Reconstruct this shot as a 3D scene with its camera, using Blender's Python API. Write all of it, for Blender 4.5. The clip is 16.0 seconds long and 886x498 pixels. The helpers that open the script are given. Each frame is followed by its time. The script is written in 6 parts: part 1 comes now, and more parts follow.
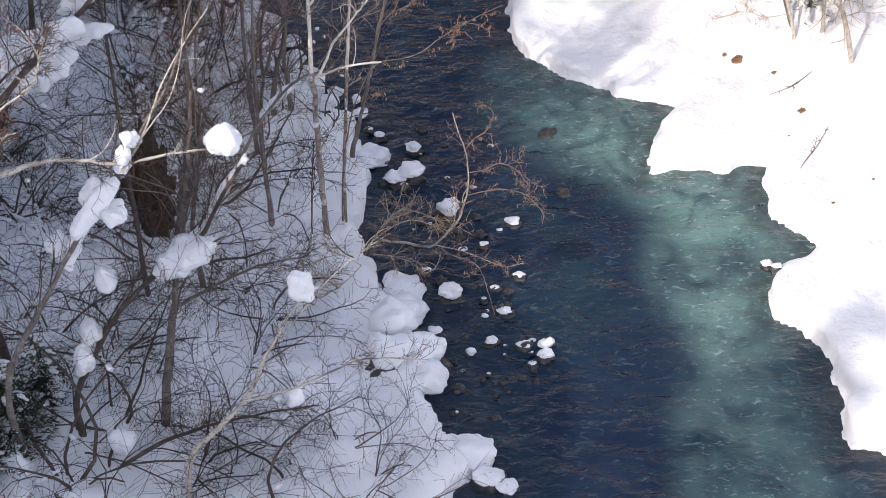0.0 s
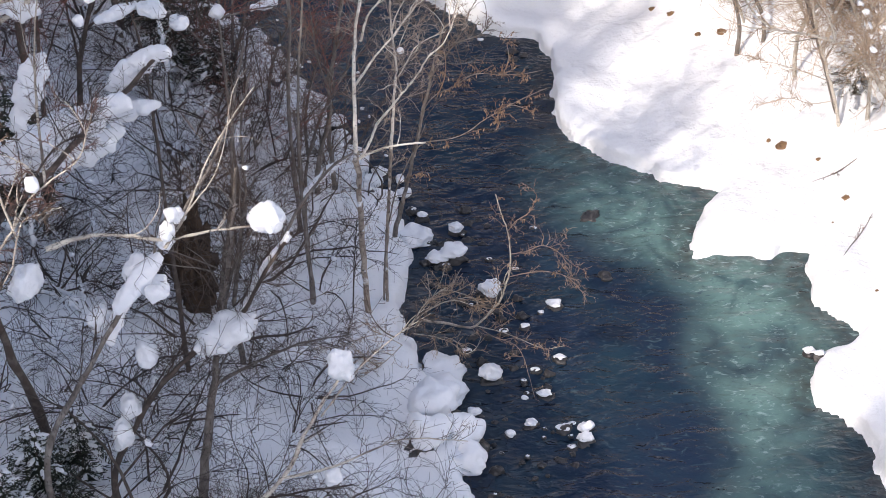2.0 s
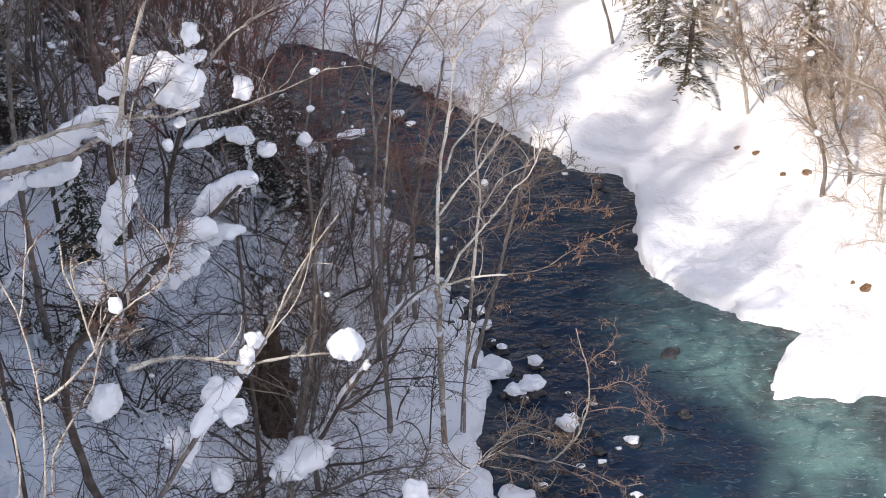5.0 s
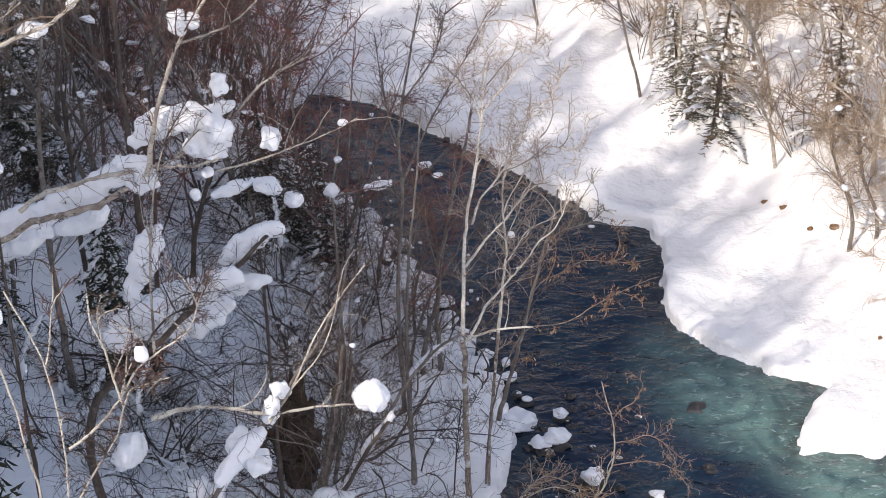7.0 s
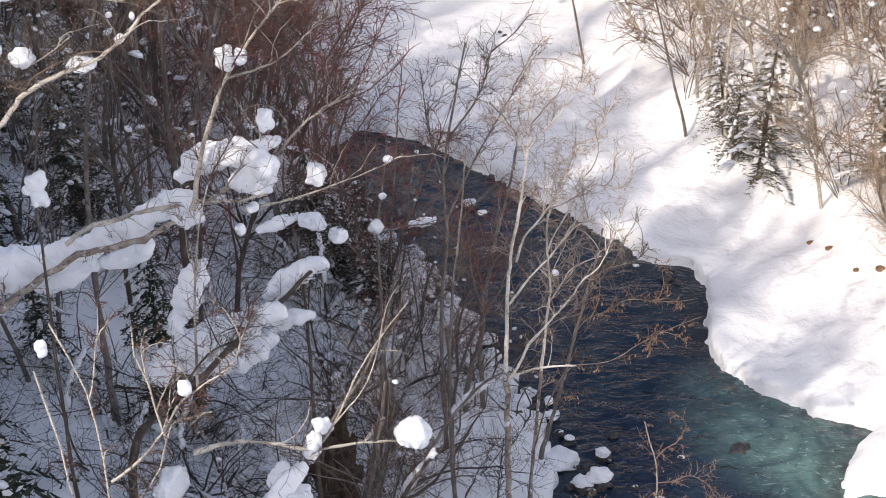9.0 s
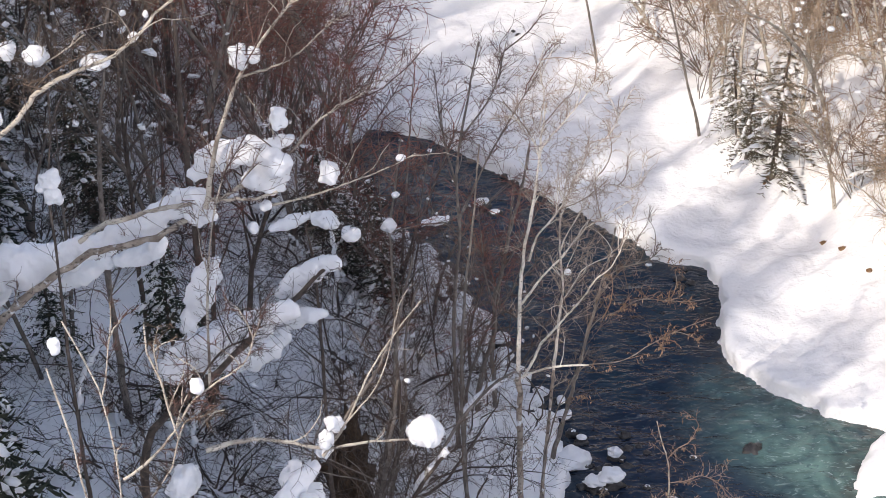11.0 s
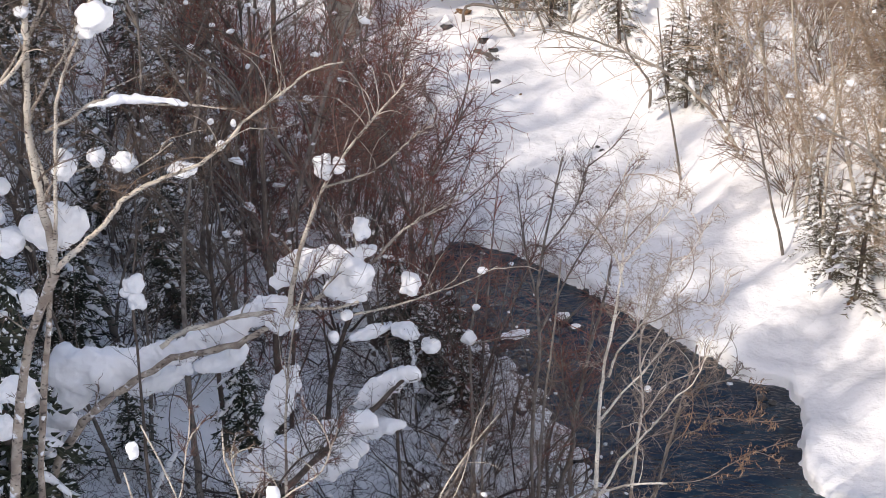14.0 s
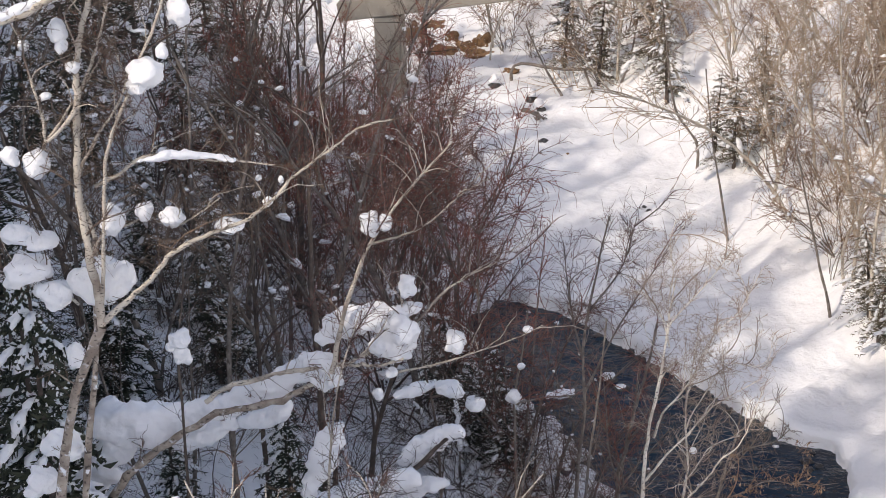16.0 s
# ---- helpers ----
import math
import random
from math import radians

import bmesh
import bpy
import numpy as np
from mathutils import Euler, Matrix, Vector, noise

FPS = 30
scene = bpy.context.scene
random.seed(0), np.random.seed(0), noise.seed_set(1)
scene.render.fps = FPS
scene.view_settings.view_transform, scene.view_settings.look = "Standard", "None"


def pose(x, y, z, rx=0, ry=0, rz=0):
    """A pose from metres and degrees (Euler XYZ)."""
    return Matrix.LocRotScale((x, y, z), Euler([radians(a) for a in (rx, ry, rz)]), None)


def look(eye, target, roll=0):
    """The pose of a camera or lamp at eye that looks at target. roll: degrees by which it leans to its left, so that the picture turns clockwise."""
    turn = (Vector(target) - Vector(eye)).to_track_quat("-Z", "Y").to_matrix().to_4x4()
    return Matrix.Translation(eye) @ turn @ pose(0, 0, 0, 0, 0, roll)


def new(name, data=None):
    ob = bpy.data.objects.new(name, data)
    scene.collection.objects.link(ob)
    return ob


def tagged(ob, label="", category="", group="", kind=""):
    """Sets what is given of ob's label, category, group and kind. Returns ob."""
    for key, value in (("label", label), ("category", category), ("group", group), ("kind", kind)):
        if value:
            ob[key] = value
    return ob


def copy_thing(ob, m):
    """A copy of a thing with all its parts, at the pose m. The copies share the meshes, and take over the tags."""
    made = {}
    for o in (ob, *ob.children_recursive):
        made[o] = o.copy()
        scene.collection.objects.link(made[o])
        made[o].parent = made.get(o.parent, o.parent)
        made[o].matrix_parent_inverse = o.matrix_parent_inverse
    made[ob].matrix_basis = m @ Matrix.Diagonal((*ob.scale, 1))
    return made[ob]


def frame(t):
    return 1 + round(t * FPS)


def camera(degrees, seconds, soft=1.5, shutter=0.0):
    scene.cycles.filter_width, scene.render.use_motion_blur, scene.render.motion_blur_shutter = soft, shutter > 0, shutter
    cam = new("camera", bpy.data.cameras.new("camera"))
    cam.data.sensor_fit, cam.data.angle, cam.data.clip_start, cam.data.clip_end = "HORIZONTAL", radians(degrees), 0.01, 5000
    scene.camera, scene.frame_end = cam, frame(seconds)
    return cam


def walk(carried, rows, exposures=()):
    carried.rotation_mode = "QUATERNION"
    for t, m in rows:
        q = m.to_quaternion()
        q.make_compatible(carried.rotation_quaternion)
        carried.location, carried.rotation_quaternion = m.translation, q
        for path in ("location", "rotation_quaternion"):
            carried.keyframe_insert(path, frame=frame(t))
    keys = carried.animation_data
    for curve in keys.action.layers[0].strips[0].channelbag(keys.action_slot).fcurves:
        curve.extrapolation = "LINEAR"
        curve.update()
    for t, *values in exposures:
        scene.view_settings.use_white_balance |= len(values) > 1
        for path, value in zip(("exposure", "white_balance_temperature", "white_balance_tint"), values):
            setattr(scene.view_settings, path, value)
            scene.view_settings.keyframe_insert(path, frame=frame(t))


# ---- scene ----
# ---- camera: it stands still high over the river and turns up and to its left ----
cam = camera(26.6, 16.0, soft=0.5)
EYE = 30.0
ROWS = [
    (0.0, 52.938, 2.024, -1.555),
    (0.5, 53.693, 1.995, -1.019),
    (1.0, 54.365, 1.957, -0.715),
    (1.5, 54.879, 1.937, -0.315),
    (2.0, 55.460, 1.969, 0.051),
    (2.5, 55.797, 1.992, 0.478),
    (3.0, 56.327, 1.980, 0.847),
    (3.5, 56.925, 1.995, 1.368),
    (4.0, 57.998, 1.948, 1.998),
    (6.5, 60.769, 1.843, 3.814),
    (7.0, 61.183, 1.843, 3.965),
    (7.5, 61.634, 1.861, 4.513),
    (8.0, 62.129, 1.892, 5.241),
    (8.5, 62.367, 1.916, 5.424),
    (11.0, 62.350, 1.947, 5.873),
    (11.5, 62.677, 2.002, 6.464),
    (12.0, 63.430, 1.958, 7.056),
    (12.5, 64.125, 1.956, 7.510),
    (13.0, 64.794, 1.943, 8.000),
    (13.5, 65.409, 1.869, 8.313),
    (14.0, 65.885, 1.868, 8.657),
    (14.5, 66.343, 1.857, 8.948),
    (15.0, 66.703, 1.849, 9.254),
    (15.5, 67.171, 1.833, 9.687),
    (16.0, 67.709, 1.828, 10.200),
]
walk(cam, [(t, pose(0, 0, EYE, rx, ry, rz)) for t, rx, ry, rz in ROWS], exposures=[(t, 0.42 + e, kelvin, tint) for t, e, kelvin, tint in ((0.0, 0.2, 7000, 15), (4.0, 0.2, 7050, 14), (6.5, 0.24, 7050, 14), (7.0, 0.14, 7150, 14), (11.0, 0.12, 7250, 14), (13.5, 0.1, 7250, 14), (16.0, -0.14, 7300, 14))])

# ---- light: sun from behind and to the left of the first view, clear winter sky ----
SUN_UP, SUN_WAY = 40.0, 40.0        # elevation, and the way in which shadows fall, degrees clockwise from +y
world = bpy.data.worlds.new("sky")
scene.world = world
world.use_nodes = True
wn, wl = world.node_tree.nodes, world.node_tree.links
sky = wn.new("ShaderNodeTexSky")
sky.sky_type, sky.sun_disc = "NISHITA", False
sky.sun_elevation, sky.sun_rotation = radians(SUN_UP), radians(SUN_WAY + 180)
sky.air_density, sky.dust_density, sky.ozone_density = 1.0, 2.0, 1.0
wl.new(sky.outputs["Color"], wn["Background"].inputs["Color"])
wn["Background"].inputs["Strength"].default_value = 0.155
sun = new("sun", bpy.data.lights.new("sun", "SUN"))
sun.data.energy, sun.data.angle, sun.data.color = 1.75, radians(0.55), (1.0, 0.955, 0.89)
toward = Vector((-math.sin(radians(SUN_WAY)) * math.cos(radians(SUN_UP)), -math.cos(radians(SUN_WAY)) * math.cos(radians(SUN_UP)), math.sin(radians(SUN_UP))))
sun.matrix_world = look(toward * 100, (0, 0, 0))

# ---- materials ----
def surface(name, colour, rough=0.6, spots=(), bump=(), spread=None, metal=0.0, coords="Object", ior=1.45):
    """A procedural surface. spots: (size, low, high, colour[, stretch z]) laid over the colour by noise; bump: (size, height[, stretch z]) of fine relief;
    spread: two colours between which pieces of one mesh differ."""
    mat = bpy.data.materials.new(name)
    mat.use_nodes = True
    n, l = mat.node_tree.nodes, mat.node_tree.links
    b = n["Principled BSDF"]
    b.inputs["Roughness"].default_value, b.inputs["Metallic"].default_value, b.inputs["IOR"].default_value = rough, metal, ior
    tc = n.new("ShaderNodeTexCoord")

    def field(size, stretch, detail=4.0):
        m = n.new("ShaderNodeMapping")
        m.inputs["Scale"].default_value = (1, 1, stretch)
        l.new(tc.outputs[coords], m.inputs["Vector"])
        t = n.new("ShaderNodeTexNoise")
        t.inputs["Scale"].default_value, t.inputs["Detail"].default_value = 1 / size, detail
        l.new(m.outputs[0], t.inputs["Vector"])
        return t.outputs["Fac"]

    rgb = n.new("ShaderNodeRGB")
    rgb.outputs[0].default_value = (*colour, 1)
    out = rgb.outputs[0]
    if spread:
        g = n.new("ShaderNodeNewGeometry")
        r = n.new("ShaderNodeValToRGB")
        r.color_ramp.elements[0].color, r.color_ramp.elements[1].color = (*spread[0], 1), (*spread[1], 1)
        l.new(g.outputs["Random Per Island"], r.inputs["Fac"])
        out = r.outputs["Color"]
    for size, low, high, c, *rest in spots:
        r = n.new("ShaderNodeMapRange")
        r.inputs["From Min"].default_value, r.inputs["From Max"].default_value = low, high
        l.new(field(size, rest[0] if rest else 1.0), r.inputs["Value"])
        m = n.new("ShaderNodeMix")
        m.data_type = "RGBA"
        l.new(r.outputs["Result"], m.inputs["Factor"])
        l.new(out, m.inputs["A"])
        m.inputs["B"].default_value = (*c, 1)
        out = m.outputs["Result"]
    l.new(out, b.inputs["Base Color"])
    last = None
    for size, h, *rest in bump:
        k = n.new("ShaderNodeBump")
        k.inputs["Distance"].default_value = h
        k.inputs["Strength"].default_value = 1.0
        l.new(field(size, rest[0] if rest else 1.0, 6.0), k.inputs["Height"])
        if last:
            l.new(last, k.inputs["Normal"])
        last = k.outputs["Normal"]
    if last:
        l.new(last, b.inputs["Normal"])
    return mat


SNOW = surface("snow", (0.91, 0.92, 0.94), 0.55, [(2.2, 0.45, 0.75, (0.86, 0.88, 0.91)), (0.07, 0.62, 0.8, (0.90, 0.90, 0.92))], [(0.9, 0.10), (0.16, 0.022), (0.03, 0.004)])
SNOW_CLUMP = surface("snow_clump", (0.91, 0.92, 0.94), 0.6, [(0.3, 0.5, 0.8, (0.85, 0.87, 0.90))], [(0.17, 0.04), (0.05, 0.014), (0.015, 0.003)])
GROUND = surface("snow_ground", (0.945, 0.95, 0.96), 0.55,
                 [(2.2, 0.45, 0.75, (0.90, 0.915, 0.935)), (0.05, 0.68, 0.78, (0.70, 0.68, 0.66))], [(0.9, 0.20), (0.28, 0.055), (0.06, 0.011)])
SNOW_SLAB = surface("soft_snow", (0.90, 0.91, 0.94), 0.6, [(0.8, 0.45, 0.75, (0.84, 0.86, 0.90))], [(0.5, 0.07), (0.12, 0.014), (0.03, 0.003)])
BIRCH = surface("birch_bark", (0.60, 0.545, 0.465), 0.75, [(0.35, 0.45, 0.7, (0.40, 0.34, 0.28)), (0.07, 0.57, 0.66, (0.06, 0.05, 0.045), 3.0), (0.9, 0.55, 0.72, (0.17, 0.13, 0.11))], [(0.03, 0.006)])
WHITE_BIRCH = surface("white_birch_bark", (0.82, 0.77, 0.69), 0.7, [(0.4, 0.50, 0.72, (0.50, 0.42, 0.34)), (0.07, 0.58, 0.66, (0.06, 0.05, 0.045), 3.0)], [(0.03, 0.006)])
# lower-trunk birch bark: dirt and clinging snow, with shade in the darker base
DIRTY_SHADED_BIRCH = surface("dirty_shaded_birch_bark", (0.26, 0.21, 0.175), 0.85, [(0.3, 0.42, 0.62, (0.44, 0.38, 0.32)), (0.12, 0.54, 0.66, (0.08, 0.062, 0.052), 1.6), (0.22, 0.60, 0.68, (0.82, 0.84, 0.87))], [(0.03, 0.008)])
BARK = surface("grey_bark", (0.17, 0.145, 0.128), 0.85, [(0.25, 0.45, 0.7, (0.31, 0.275, 0.245)), (0.04, 0.55, 0.7, (0.07, 0.055, 0.045), 0.3)], [(0.03, 0.012, 0.3)])
DARK_BARK = surface("dark_bark", (0.085, 0.065, 0.055), 0.85, [(0.2, 0.5, 0.7, (0.16, 0.13, 0.11))], [(0.03, 0.012, 0.3)])
TWIG = surface("brown_twig", (0.2, 0.14, 0.1), 0.7, spread=((0.06, 0.042, 0.034), (0.23, 0.16, 0.115)))
WARM_TWIG = surface("warm_twig", (0.24, 0.14, 0.08), 0.7, spread=((0.10, 0.058, 0.037), (0.34, 0.21, 0.135)))
ALDER_TWIG = surface("alder_twig", (0.3, 0.22, 0.18), 0.7, spread=((0.17, 0.112, 0.088), (0.42, 0.31, 0.25)))
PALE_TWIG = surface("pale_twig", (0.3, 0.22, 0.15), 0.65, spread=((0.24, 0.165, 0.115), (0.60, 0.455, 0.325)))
RED_TWIG = surface("red_twig", (0.2, 0.08, 0.05), 0.6, spread=((0.085, 0.030, 0.025), (0.33, 0.105, 0.070)))
BIRCH_TWIG = surface("birch_twig", (0.4, 0.32, 0.26), 0.7, spread=((0.22, 0.165, 0.13), (0.56, 0.455, 0.37)))
PLUM_TWIG = surface("plum_twig", (0.15, 0.08, 0.07), 0.7, spread=((0.045, 0.026, 0.024), (0.21, 0.115, 0.092)))
# left-bank twigs: these darker colours carry the forest's shade
SHADE_DARK_TWIG = surface("shade_dark_twig", (0.06, 0.045, 0.04), 0.8, spread=((0.020, 0.016, 0.015), (0.075, 0.055, 0.047)))
SHADE_BROWN_TWIG = surface("shaded_twig", (0.12, 0.08, 0.06), 0.75, spread=((0.032, 0.023, 0.020), (0.13, 0.090, 0.070)))
NEEDLE = surface("needles", (0.03, 0.05, 0.025), 0.55, spread=((0.060, 0.054, 0.036), (0.20, 0.17, 0.115)))
# the same needles darkened: the left forest's shade is in the colour
SHADE_NEEDLE = surface("shade_needles", (0.02, 0.03, 0.016), 0.55, spread=((0.014, 0.020, 0.012), (0.055, 0.062, 0.036)))
DRY_LEAF = surface("dry_leaf", (0.3, 0.16, 0.08), 0.7, spread=((0.20, 0.12, 0.07), (0.40, 0.27, 0.17)))
ROCK = surface("wet_rock", (0.042, 0.040, 0.041), 0.3, [(0.3, 0.45, 0.7, (0.075, 0.072, 0.070)), (0.06, 0.55, 0.75, (0.03, 0.028, 0.026))], [(0.12, 0.04), (0.02, 0.006)])
SOIL = surface("bare_soil", (0.20, 0.115, 0.060), 0.95, [(0.4, 0.45, 0.65, (0.31, 0.185, 0.100)), (0.08, 0.5, 0.7, (0.07, 0.05, 0.036)), (0.15, 0.62, 0.70, (0.8, 0.8, 0.82))], [(0.15, 0.06), (0.04, 0.02)])
EARTH = surface("dark_earth", (0.06, 0.038, 0.024), 0.95, [(0.3, 0.45, 0.65, (0.10, 0.062, 0.038)), (0.06, 0.5, 0.7, (0.03, 0.022, 0.016))], [(0.25, 0.10), (0.06, 0.04), (0.02, 0.01)])
CONCRETE = surface("weathered_concrete", (0.36, 0.33, 0.28), 0.85, [(1.2, 0.45, 0.7, (0.24, 0.21, 0.17), 0.3), (0.15, 0.55, 0.75, (0.42, 0.39, 0.34))], [(0.05, 0.006)])


def river_water():
    mat = bpy.data.materials.new("river_water")
    mat.use_nodes = True
    n, l = mat.node_tree.nodes, mat.node_tree.links
    b = n["Principled BSDF"]
    b.inputs["Roughness"].default_value, b.inputs["IOR"].default_value = 0.17, 1.33
    tc = n.new("ShaderNodeTexCoord")

    def field(scale, turn=0.0, detail=5.0, warp=0.6):
        m = n.new("ShaderNodeMapping")
        m.inputs["Scale"].default_value, m.inputs["Rotation"].default_value = scale, (0, 0, radians(turn))
        l.new(tc.outputs["Object"], m.inputs["Vector"])
        t = n.new("ShaderNodeTexNoise")
        t.inputs["Scale"].default_value, t.inputs["Detail"].default_value, t.inputs["Distortion"].default_value = 1.0, detail, warp
        l.new(m.outputs[0], t.inputs["Vector"])
        return t.outputs["Fac"]

    def ranged(v, a, c):
        r = n.new("ShaderNodeMapRange")
        r.interpolation_type = "SMOOTHSTEP"
        r.inputs["From Min"].default_value, r.inputs["From Max"].default_value = a, c
        l.new(v, r.inputs["Value"])
        return r.outputs["Result"]

    def mix(f, a, c):
        m = n.new("ShaderNodeMix")
        m.data_type = "RGBA"
        l.new(f, m.inputs["Factor"])
        l.new(a, m.inputs["A"])
        if isinstance(c, tuple):
            m.inputs["B"].default_value = (*c, 1)
        else:
            l.new(c, m.inputs["B"])
        return m.outputs["Result"]

    def times(a, c):
        m = n.new("ShaderNodeMath")
        m.operation = "MULTIPLY"
        l.new(a, m.inputs[0])
        l.new(c, m.inputs[1])
        return m.outputs[0]

    teal, shallow = n.new("ShaderNodeAttribute"), n.new("ShaderNodeAttribute")
    teal.attribute_name, shallow.attribute_name = "teal", "shallow"
    base = n.new("ShaderNodeRGB")
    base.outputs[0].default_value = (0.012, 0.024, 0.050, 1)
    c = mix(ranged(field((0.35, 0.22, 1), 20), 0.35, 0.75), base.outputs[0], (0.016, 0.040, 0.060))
    c = mix(times(teal.outputs["Fac"], ranged(field((0.75, 0.6, 1), 15, 6.0, 1.0), 0.14, 0.64)), c, (0.155, 0.275, 0.252))
    c = mix(times(shallow.outputs["Fac"], ranged(field((2.2, 2.2, 1)), 0.15, 0.75)), c, (0.046, 0.044, 0.042))
    foam = times(ranged(field((3.2, 6.5, 1), 24, 4.0, 1.4), 0.56, 0.74), teal.outputs["Fac"])
    c = mix(foam, c, (0.30, 0.42, 0.42))
    # paler flecks put the glints on wavelet crests into the base colour
    c = mix(ranged(field((3.0, 6.0, 1), -6, 4.0, 1.2), 0.56, 0.80), c, (0.055, 0.095, 0.115))
    l.new(c, b.inputs["Base Color"])
    last = None
    for scale, turn, h in (((0.8, 1.4, 1), 10, 0.12), ((2.2, 3.6, 1), -8, 0.085), ((6, 9, 1), 20, 0.02)):
        k = n.new("ShaderNodeBump")
        k.inputs["Distance"].default_value = h
        l.new(field(scale, turn, 1.2, 0.8), k.inputs["Height"])
        if last:
            l.new(last, k.inputs["Normal"])
        last = k.outputs["Normal"]
    l.new(last, b.inputs["Normal"])
    return mat


WATER = river_water()

# ---- building kit ----
def mesh_of(name, verts, faces, mat, smooth_faces=True):
    me = bpy.data.meshes.new(name)
    me.from_pydata(verts if isinstance(verts, list) else verts.tolist(), [], faces if isinstance(faces, list) else faces.tolist())
    me.materials.append(mat)
    if smooth_faces:
        me.polygons.foreach_set("use_smooth", np.ones(len(me.polygons), bool))
    me.update()
    return me


def part(name, me, parent, label="", kind=""):
    ob = new(name, me)
    ob.parent = parent
    return tagged(ob, label, kind=kind)


class Wood:
    """Collects tapered tubes, then makes one mesh of them."""

    def __init__(self):
        self.v, self.f, self.n = [], [], 0

    def tube(self, pts, radii, sides=3):
        pts = np.asarray(pts, float)
        m = len(pts)
        tan = np.gradient(pts, axis=0)
        tan /= np.linalg.norm(tan, axis=1)[:, None] + 1e-9
        ref = np.array([0.31, 0.87, 0.38]) if abs(tan[0] @ np.array([0.31, 0.87, 0.38])) < 0.9 else np.array([1.0, 0, 0])
        a = np.cross(tan, ref)
        a /= np.linalg.norm(a, axis=1)[:, None] + 1e-9
        b = np.cross(tan, a)
        ang = np.arange(sides) * 2 * math.pi / sides
        ring = a[:, None, :] * np.cos(ang)[None, :, None] + b[:, None, :] * np.sin(ang)[None, :, None]
        self.v.append((pts[:, None, :] + ring * np.asarray(radii, float)[:, None, None]).reshape(-1, 3))
        i, j = np.meshgrid(np.arange(m - 1), np.arange(sides), indexing="ij")
        k = (j + 1) % sides
        q = np.stack([i * sides + j, i * sides + k, (i + 1) * sides + k, (i + 1) * sides + j], -1).reshape(-1, 4)
        self.f.append(q + self.n)
        self.n += m * sides

    def mesh(self, name, mat):
        return mesh_of(name, np.concatenate(self.v), np.concatenate(self.f), mat)


def spline(ctrl, n, wobble=0.0, rng=None):
    """A smooth line of n points through the control points."""
    c = np.asarray(ctrl, float)
    if len(c) == 2:
        c = np.array([c[0], (c[0] + c[1]) / 2, c[1]])
    s = np.r_[0, np.cumsum(np.linalg.norm(np.diff(c, axis=0), axis=1))]
    m = np.gradient(c, s, axis=0)
    u = np.linspace(0, s[-1], n)
    i = np.clip(np.searchsorted(s, u) - 1, 0, len(c) - 2)
    h = (s[i + 1] - s[i])
    w = ((u - s[i]) / h)[:, None]
    h = h[:, None]
    p = (2 * w**3 - 3 * w**2 + 1) * c[i] + (w**3 - 2 * w**2 + w) * h * m[i] + (-2 * w**3 + 3 * w**2) * c[i + 1] + (w**3 - w**2) * h * m[i + 1]
    if wobble and rng:
        p[1:-1] += np.array([[rng.gauss(0, wobble) for _ in range(3)] for _ in range(n - 2)])
    return p


def unit(v):
    return v / (np.linalg.norm(v) + 1e-9)


def sprig(rng, start, way, length, bend, lift, points):
    """One crooked twig."""
    p, d, out = np.array(start, float), unit(np.asarray(way, float)), [np.array(start, float)]
    step = length / (points - 1)
    curl = np.array([rng.gauss(0, 1), rng.gauss(0, 1), rng.gauss(0, 0.8)]) * bend * 1.15
    for _ in range(points - 1):
        d = unit(d + curl + np.array([rng.gauss(0, bend), rng.gauss(0, bend), rng.gauss(0, bend) + lift]))
        p = p + d * step
        out.append(p)
    return np.array(out)


def twigs_on(wood, rng, line, count, length, r0, lift=0.03, levels=2, first=0.2, spread=0.9, bend=0.22, fine=3, points=4):
    """Twigs, and twigs on twigs, along a limb."""
    n = len(line)
    for _ in range(count):
        u = first + (1 - first) * rng.random() ** 0.8
        i = min(int(u * (n - 1)), n - 2)
        p = line[i] + (line[i + 1] - line[i]) * rng.random()
        along = unit(line[i + 1] - line[i])
        side = unit(np.array([rng.gauss(0, 1), rng.gauss(0, 1), rng.gauss(0, 0.6) + 0.15]))
        side = unit(side - along * (side @ along))
        k = length * (0.4 + 0.9 * rng.random()) * (1.15 - 0.55 * u)
        tw = sprig(rng, p, along * (1.1 - 0.5 * spread * rng.random()) + side * spread, k, bend * 3.6 / points, lift, points)
        wood.tube(tw, r0 * np.linspace(1, 0.45, points), 3)
        if levels > 1:
            for _ in range(fine):
                j = rng.randint(0, points - 2)
                d = unit(tw[j + 1] - tw[j])
                s = unit(np.array([rng.gauss(0, 1), rng.gauss(0, 1), rng.gauss(0, 0.8) + 0.1]))
                t2 = sprig(rng, tw[j] + (tw[j + 1] - tw[j]) * rng.random(), d + 0.85 * s, k * (0.35 + 0.45 * rng.random()), bend * 1.3, lift, 3)
                wood.tube(t2, r0 * np.linspace(0.66, 0.36, 3), 3)
                if levels > 2:
                    for _ in range(2):
                        d2 = unit(t2[2] - t2[1])
                        s2 = unit(np.array([rng.gauss(0, 1), rng.gauss(0, 1), rng.gauss(0, 0.8)]))
                        t3 = sprig(rng, t2[rng.randint(0, 1)], d2 + 0.9 * s2, k * (0.18 + 0.22 * rng.random()), bend, lift, 2)
                        wood.tube(t3, r0 * np.array([0.5, 0.34]), 3)


BALLS = {}


def ball(level):
    if level not in BALLS:
        bm = bmesh.new()
        bmesh.ops.create_icosphere(bm, subdivisions=level, radius=1)
        bm.verts.index_update()
        BALLS[level] = np.array([v.co[:] for v in bm.verts]), [[v.index for v in f.verts] for f in bm.faces]
        bm.free()
    return BALLS[level]


